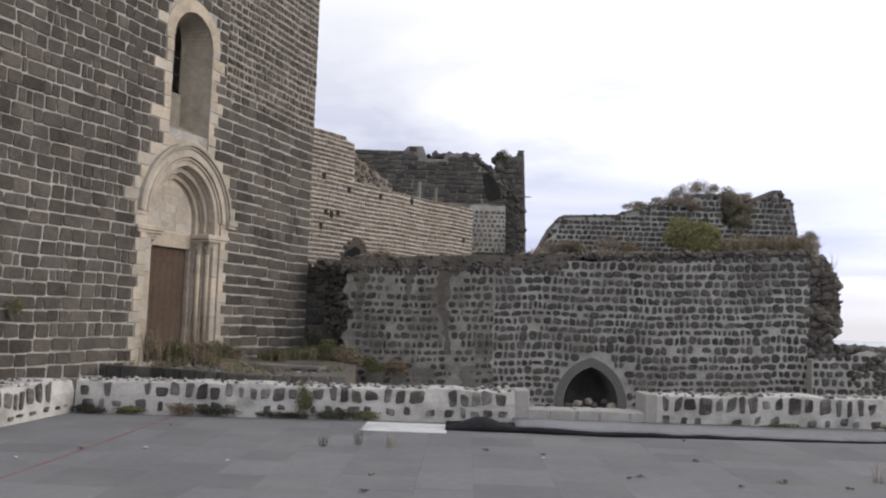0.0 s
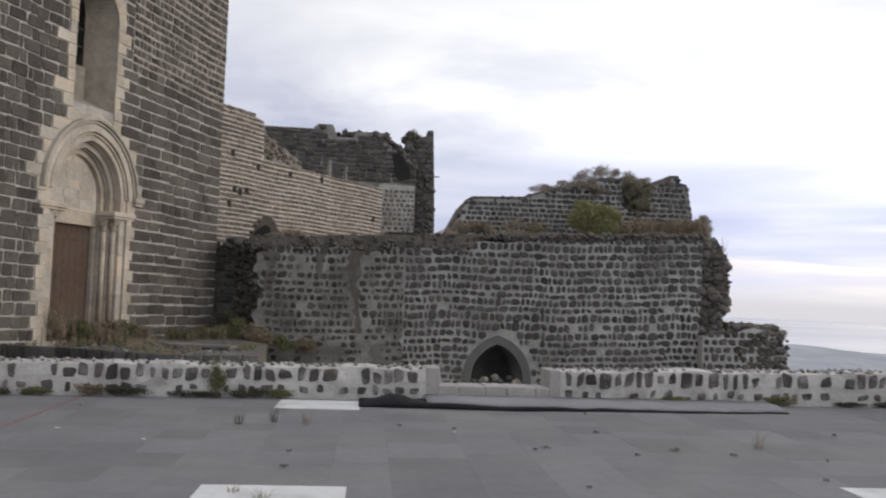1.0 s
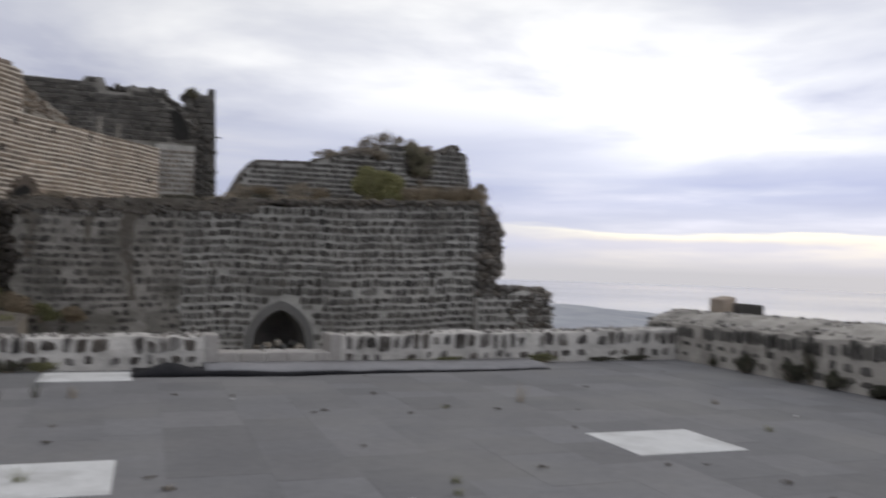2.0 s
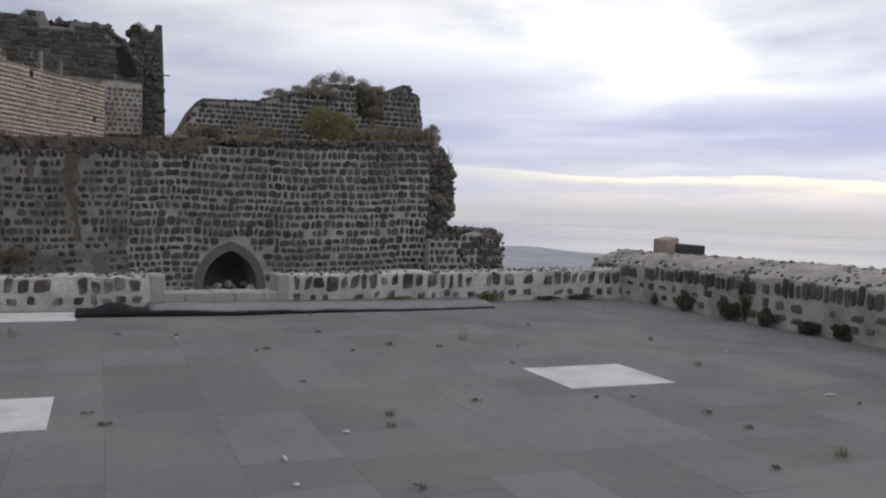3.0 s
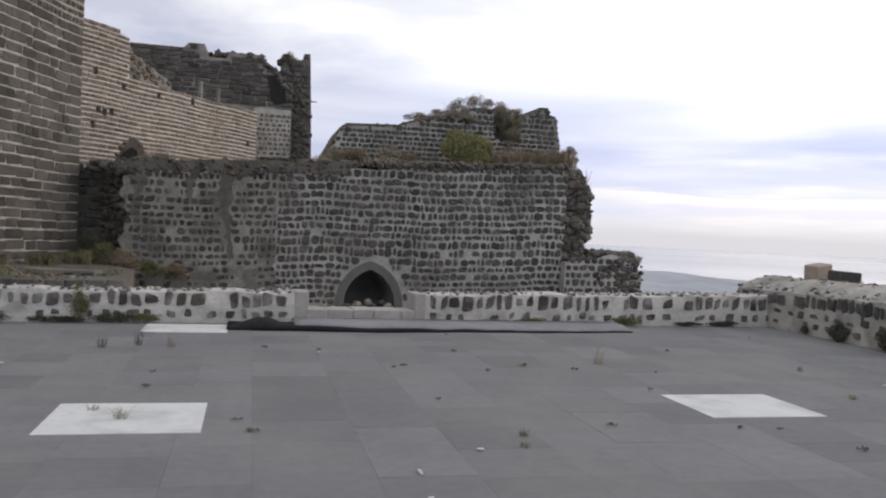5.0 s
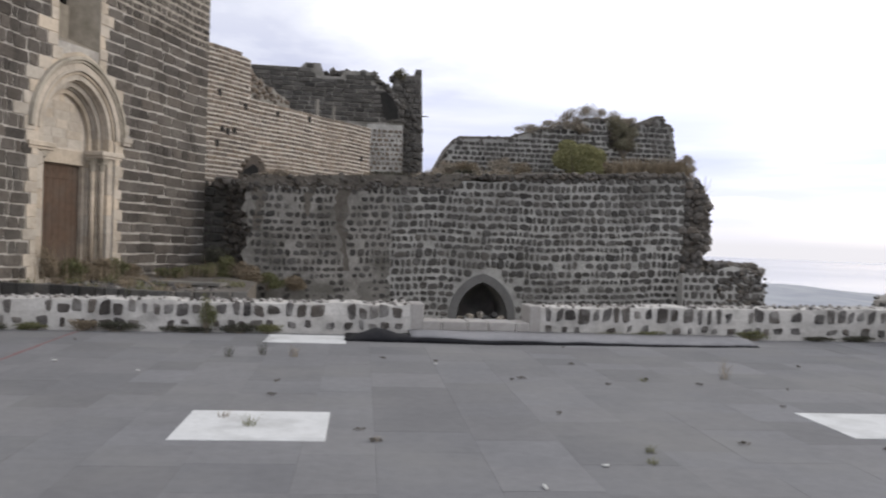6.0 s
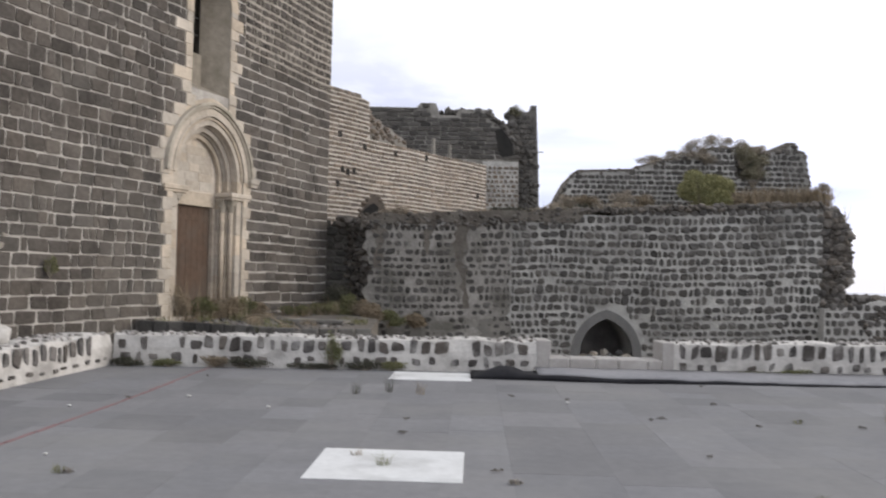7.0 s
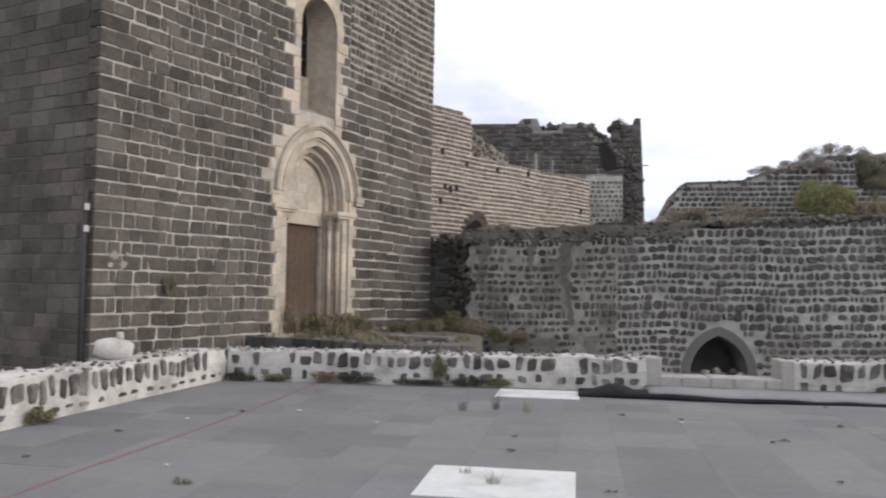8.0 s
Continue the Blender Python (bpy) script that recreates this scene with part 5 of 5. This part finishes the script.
MOUNDS = [(6.15, 23.3, 5.02, 0.42, 0.36), (6.62, 23.5, 5.14, 0.5, 0.38), (7.05, 23.4, 5.08, 0.36, 0.3), (7.5, 23.15, 4.55, 0.4, 0.34), (7.48, 23.3, 5.0, 0.42, 0.3), (7.9, 23.6, 5.02, 0.3, 0.16), (5.85, 23.25, 4.88, 0.38, 0.28), (5.4, 23.3, 4.72, 0.42, 0.24), (4.9, 23.4, 4.64, 0.4, 0.24), (6.3, 23.0, 4.75, 0.3, 0.2)]
for i, (x, y, z, rx, rz) in enumerate(MOUNDS + [(9.25, 22.6, 3.75, 0.35, 0.3), (7.35, 22.95, 4.75, 0.34, 0.36), (7.7, 22.95, 4.6, 0.3, 0.4), (7.55, 22.95, 4.25, 0.4, 0.3), (2.5, 22.7, 3.4, 0.5, 0.26), (3.2, 22.6, 3.42, 0.5, 0.24), (3.9, 22.5, 3.5, 0.45, 0.3), (4.5, 22.4, 3.4, 0.4, 0.2)]):
    shrub("thorn_scrub", "grey-brown thorny scrub on the ruin", (x, y, z + 0.08), (rx * 1.1, 0.5, rz * 1.1), 3000, 0.024, LEAF_DARK if i == 3 else SCRUB_GREEN if 11 <= i <= 13 else LEAF_DRY if i in (15, 17) else LEAF_GREY, 240 + i, "shrub", "scrub")
for i in range(80):
    x = rng.uniform(-2.8, 8.9)
    tuft("crest_grass", "thin withered grass on the wall crest", x, WALL_Y + rng.uniform(0.1, 1.3), wall_top(x) - 0.08, 70, rng.uniform(0.15, 0.38), 0.22, LEAF_GREY if i % 3 else LEAF_DRY, 260 + i, 0.6, 0.006, "grass", "crest grass")
for i, (x, z) in enumerate([(0.9, 3.1), (1.9, 3.12), (-2.0, 2.95), (2.8, 3.15), (0.2, 3.0), (3.4, 3.25)]):
    shrub("crest_scrub", "small withered scrub on the wall crest", (x, WALL_Y + 0.4, z), (0.6, 0.45, 0.2), 1500, 0.04, LEAF_GREY if i % 3 else LEAF_DARK, 320 + i, "shrub", "crest scrub")
for i, (s, y, rx, rz, mat) in enumerate([(5.2, 0.1, 0.42, 0.44, LEAF_DRY), (5.75, -0.1, 0.4, 0.26, WEED), (6.5, -0.1, 0.45, 0.3, LEAF_DRY), (7.1, -0.2, 0.4, 0.26, WEED), (7.6, -0.3, 0.35, 0.2, LEAF_DRY), (8.9, -0.6, 0.4, 0.16, WEED), (9.8, -0.9, 0.4, 0.2, WEED)]):
    p = CHURCH_SIZE @ CH @ Vector((s, y, 0))
    p.z = 0.46 + rz * 0.8
    shrub("doorway_weed", "bushy dry brown weeds before the church door", p, (rx, 0.32, rz), 3200, 0.026, mat, 340 + i, "weed", "doorway weeds")
    tuft("doorway_grass", "dry grass stalks before the church door", p.x, p.y, 0.45, 90, rz * 2.3, rx, LEAF_DRY, 350 + i, 0.5, 0.005, "grass", "doorway grass")
for i, (x, y, rz, mat) in enumerate([(-3.1, 20.0, 0.42, WEED), (-2.5, 19.7, 0.36, LEAF_DRY), (-2.0, 20.0, 0.26, WEED), (-1.4, 20.2, 0.2, LEAF_DRY), (-2.9, 19.0, 0.2, WEED), (-3.3, 20.6, 0.6, LEAF_DARK)]):
    shrub("court_weed", "yellow-green weeds at the court wall foot", (x, y, 0.15 + rz), (0.45, 0.4, rz), 3200, 0.028, mat, 360 + i, "weed", "court weeds")
p = CHURCH_SIZE @ CH @ Vector((1.62, -0.1, 1.5))
shrub("wall_weed", "small olive weed rooted in a facade joint", p, (0.16, 0.14, 0.2), 700, 0.024, WEED, 345, "weed")
# a bent dry stalk before the door
cu = bpy.data.curves.new("dry_stalk", "CURVE")
cu.dimensions, cu.bevel_depth, cu.bevel_resolution = "3D", 0.012, 1
sp = cu.splines.new("POLY")
sp.points.add(8)
for k in range(9):
    a = k / 8
    sp.points[k].co = (-4.3 + 1.1 * a, 15.5 - 0.85 * a, 0.53 + 0.58 * a - 0.7 * a * a + 0.03, 1)
cu.materials.append(LEAF_DRY)
tagged(new("dry_stalk", cu), "long bent pale dry plant stalk", "stalk")
# low growth at the foot of the parapets
for i, (x, rx, rz, mat) in enumerate([(-5.2, 0.3, 0.1, LEAF_DARK), (-4.6, 0.25, 0.08, WEED), (-3.9, 0.2, 0.14, LEAF_DRY), (-3.45, 0.35, 0.12, LEAF_DARK), (-2.1, 0.12, 0.42, WEED), (-2.4, 0.4, 0.1, LEAF_DARK), (-1.6, 0.35, 0.12, LEAF_DARK), (-1.2, 0.25, 0.1, WEED), (4.4, 0.3, 0.08, WEED), (5.0, 0.3, 0.1, WEED), (7.0, 0.28, 0.14, WEED), (9.0, 0.35, 0.08, LEAF_DARK), (8.2, 0.25, 0.06, LEAF_DARK)]):
    shrub("parapet_weed", "low weeds growing at the parapet foot", (x, far_base(x) - 0.08, rz * 0.7), (rx * 1.35, 0.1, rz * 0.8), 1200, 0.02, mat, 380 + i, "weed", "parapet weeds")
for i, (x, y, rx, ry, rz) in enumerate([(10.02, 12.6, 0.1, 0.14, 0.1), (9.96, 11.7, 0.16, 0.26, 0.17), (9.92, 10.55, 0.2, 0.34, 0.2), (10.04, 10.26, 0.09, 0.14, 0.4), (9.98, 9.75, 0.16, 0.26, 0.17), (9.98, 8.9, 0.12, 0.3, 0.1), (10.0, 8.3, 0.14, 0.2, 0.14)]):
    shrub("parapet_shrub", "small dark shrub rooted under the parapet", (x, y, rz * 0.85), (rx, ry, rz), 2600, 0.022, LEAF_DARK, 400 + i, "shrub", "parapet shrubs")
shrub("parapet_weed", "low weeds growing at the parapet foot", (-5.68, 8.2, 0.09), (0.14, 0.26, 0.1), 1600, 0.022, WEED, 410, "weed", "parapet weeds")
# tufts between the paving stones
for i, (x, y, hgt) in enumerate([(-0.6, 10.5, 0.2), (-1.0, 10.6, 0.26), (-1.4, 10.4, 0.2), (4.65, 9.4, 0.28), (2.51, 5.92, 0.08), (-0.64, 6.62, 0.13), (-0.9, 6.95, 0.08), (2.41, 5.6, 0.06), (5.25, 4.0, 0.1), (0.4, 6.2, 0.05), (-3.0, 6.1, 0.08), (3.55, 9.15, 0.06), (7.2, 8.9, 0.1), (6.6, 7.2, 0.08)]):
    tuft("paving_weed", "small green weed in a paving joint", x, y, 0.0, 30, hgt, 0.05, (LEAF_DARK if i < 3 else WEED) if i % 3 else LEAF_GREY, 420 + i, 0.8 if i < 4 else 1.3, 0.0025, "weed", "paving weeds")
rng = random.Random(450)
CLODS = [(3.6, 9.2), (4.13, 8.91), (6.18, 10.45), (4.51, 7.7), (3.39, 6.17), (4.53, 6.04), (0.39, 6.18), (0.26, 6.52), (1.21, 10.29), (0.53, 10.48), (2.11, 9.14), (2.99, 10.26), (2.1, 7.28),
         (-0.62, 8.69), (-0.59, 7.93), (3.03, 8.81), (5.15, 5.29), (5.11, 4.79), (4.53, 3.89), (1.97, 9.02), (2.12, 4.2), (-4.58, 7.96), (-4.65, 6.61), (-2.92, 6.08), (-3.91, 9.52)]
CLODS += [(rng.uniform(-5, 9), rng.uniform(4, 12)) for _ in range(6)]
for i, (x, y) in enumerate(CLODS):
    big = rng.uniform(0.5, 1.0) if i < 25 else rng.uniform(0.25, 0.6)
    v, f = leaf_cloud(rng, (x, y, 0.02), (0.08 * big, 0.05 * big, 0.012), int(26 * big), 0.02, 7)
    tagged(from_arrays("leaf_scrap", v, f, SOIL), "dark scrap of dead leaves on the paving", "debris", "paving litter")
for i, (x, y, a, b) in enumerate([(2.03, 5.52, 0.07, 0.04), (1.47, 5.0, 0.03, 0.12), (6.83, 5.57, 0.17, 0.03), (1.43, 4.47, 0.05, 0.03), (-3.3, 9.79, 0.07, 0.05), (-3.37, 6.63, 0.04, 0.03), (1.2, 10.1, 0.05, 0.03), (-4.3, 8.9, 0.05, 0.04), (7.6, 7.9, 0.06, 0.03), (-2.2, 9.2, 0.05, 0.03)]):
    bm = bmesh.new()
    bmesh.ops.create_icosphere(bm, subdivisions=2, radius=1.0)
    for v in bm.verts:
        v.co = Vector((v.co.x * a * 0.45, v.co.y * b * 0.45, v.co.z * 0.01)) * (1 + 0.35 * noise.noise(v.co * 1.7 + Vector((i, 0, 0))))
        v.co += Vector((x, y, 0.012))
    tagged(part("white_scrap", bm, CHIP), "white scrap lying on the paving", "debris", "white scraps")

# ---- paving stones, last ----
rng = random.Random(500)
slabs = []
x = X0
while x < X1:
    w = min(rng.uniform(0.5, 0.85), X1 - x)
    y = Y0 + rng.uniform(0, 0.8)
    while y < far_base(x):
        ln = rng.uniform(0.45, 1.1)
        y2 = min(y + ln, far_base(x) - 0.01)
        cx, cy = x + w / 2, (y + y2) / 2
        if y2 - y > 0.08 and cx > west_base(cy) - 0.3:
            slabs.append((cx, cy, w - 0.001, y2 - y - 0.001))
        y += ln
    x += w
rng.shuffle(slabs)
slabs.sort(key=lambda q: abs(q[1] - 7.0) > 4.6 or abs(q[0] - 2.0) > 6.5)
paver_meshes = []
for k in range(8):
    bm = bmesh.new()
    box(bm, -0.5, 0.5, -0.5, 0.5, 0.0, 1.0)
    for v in bm.verts:
        if v.co.z > 0.5:
            v.co.x *= 0.9992
            v.co.y *= 0.9992
            v.co.z += rng.uniform(-0.07, 0.07)
    me = bpy.data.meshes.new("paving_stone")
    bm.to_mesh(me)
    bm.free()
    me.materials.append(PAVING[0])
    paver_meshes.append(me)
pv, pf = [], []
for i, (cx, cy, w, ln) in enumerate(slabs):
    z = -0.02
    if i < 300:
        ob = new("paving_stone", paver_meshes[i % 8])
        ob.matrix_world = Matrix.Translation((cx, cy, z)) @ Matrix.Diagonal((w, ln, 0.02, 1))
        ob.parent = floor
    else:
        k = len(pv)
        zt = z + 0.02 + rng.uniform(-0.002, 0.002)
        pv += [(cx + a * w / 2, cy + b * ln / 2, zz) for zz in (z, zt) for a, b in ((-1, -1), (1, -1), (1, 1), (-1, 1))]
        pf += [tuple(k + q for q in f) for f in ((4, 5, 6, 7), (0, 1, 5, 4), (1, 2, 6, 5), (2, 3, 7, 6), (3, 0, 4, 7))]
from_arrays("paving_rest", pv, pf, PAVING[1], floor, kind="stuff")
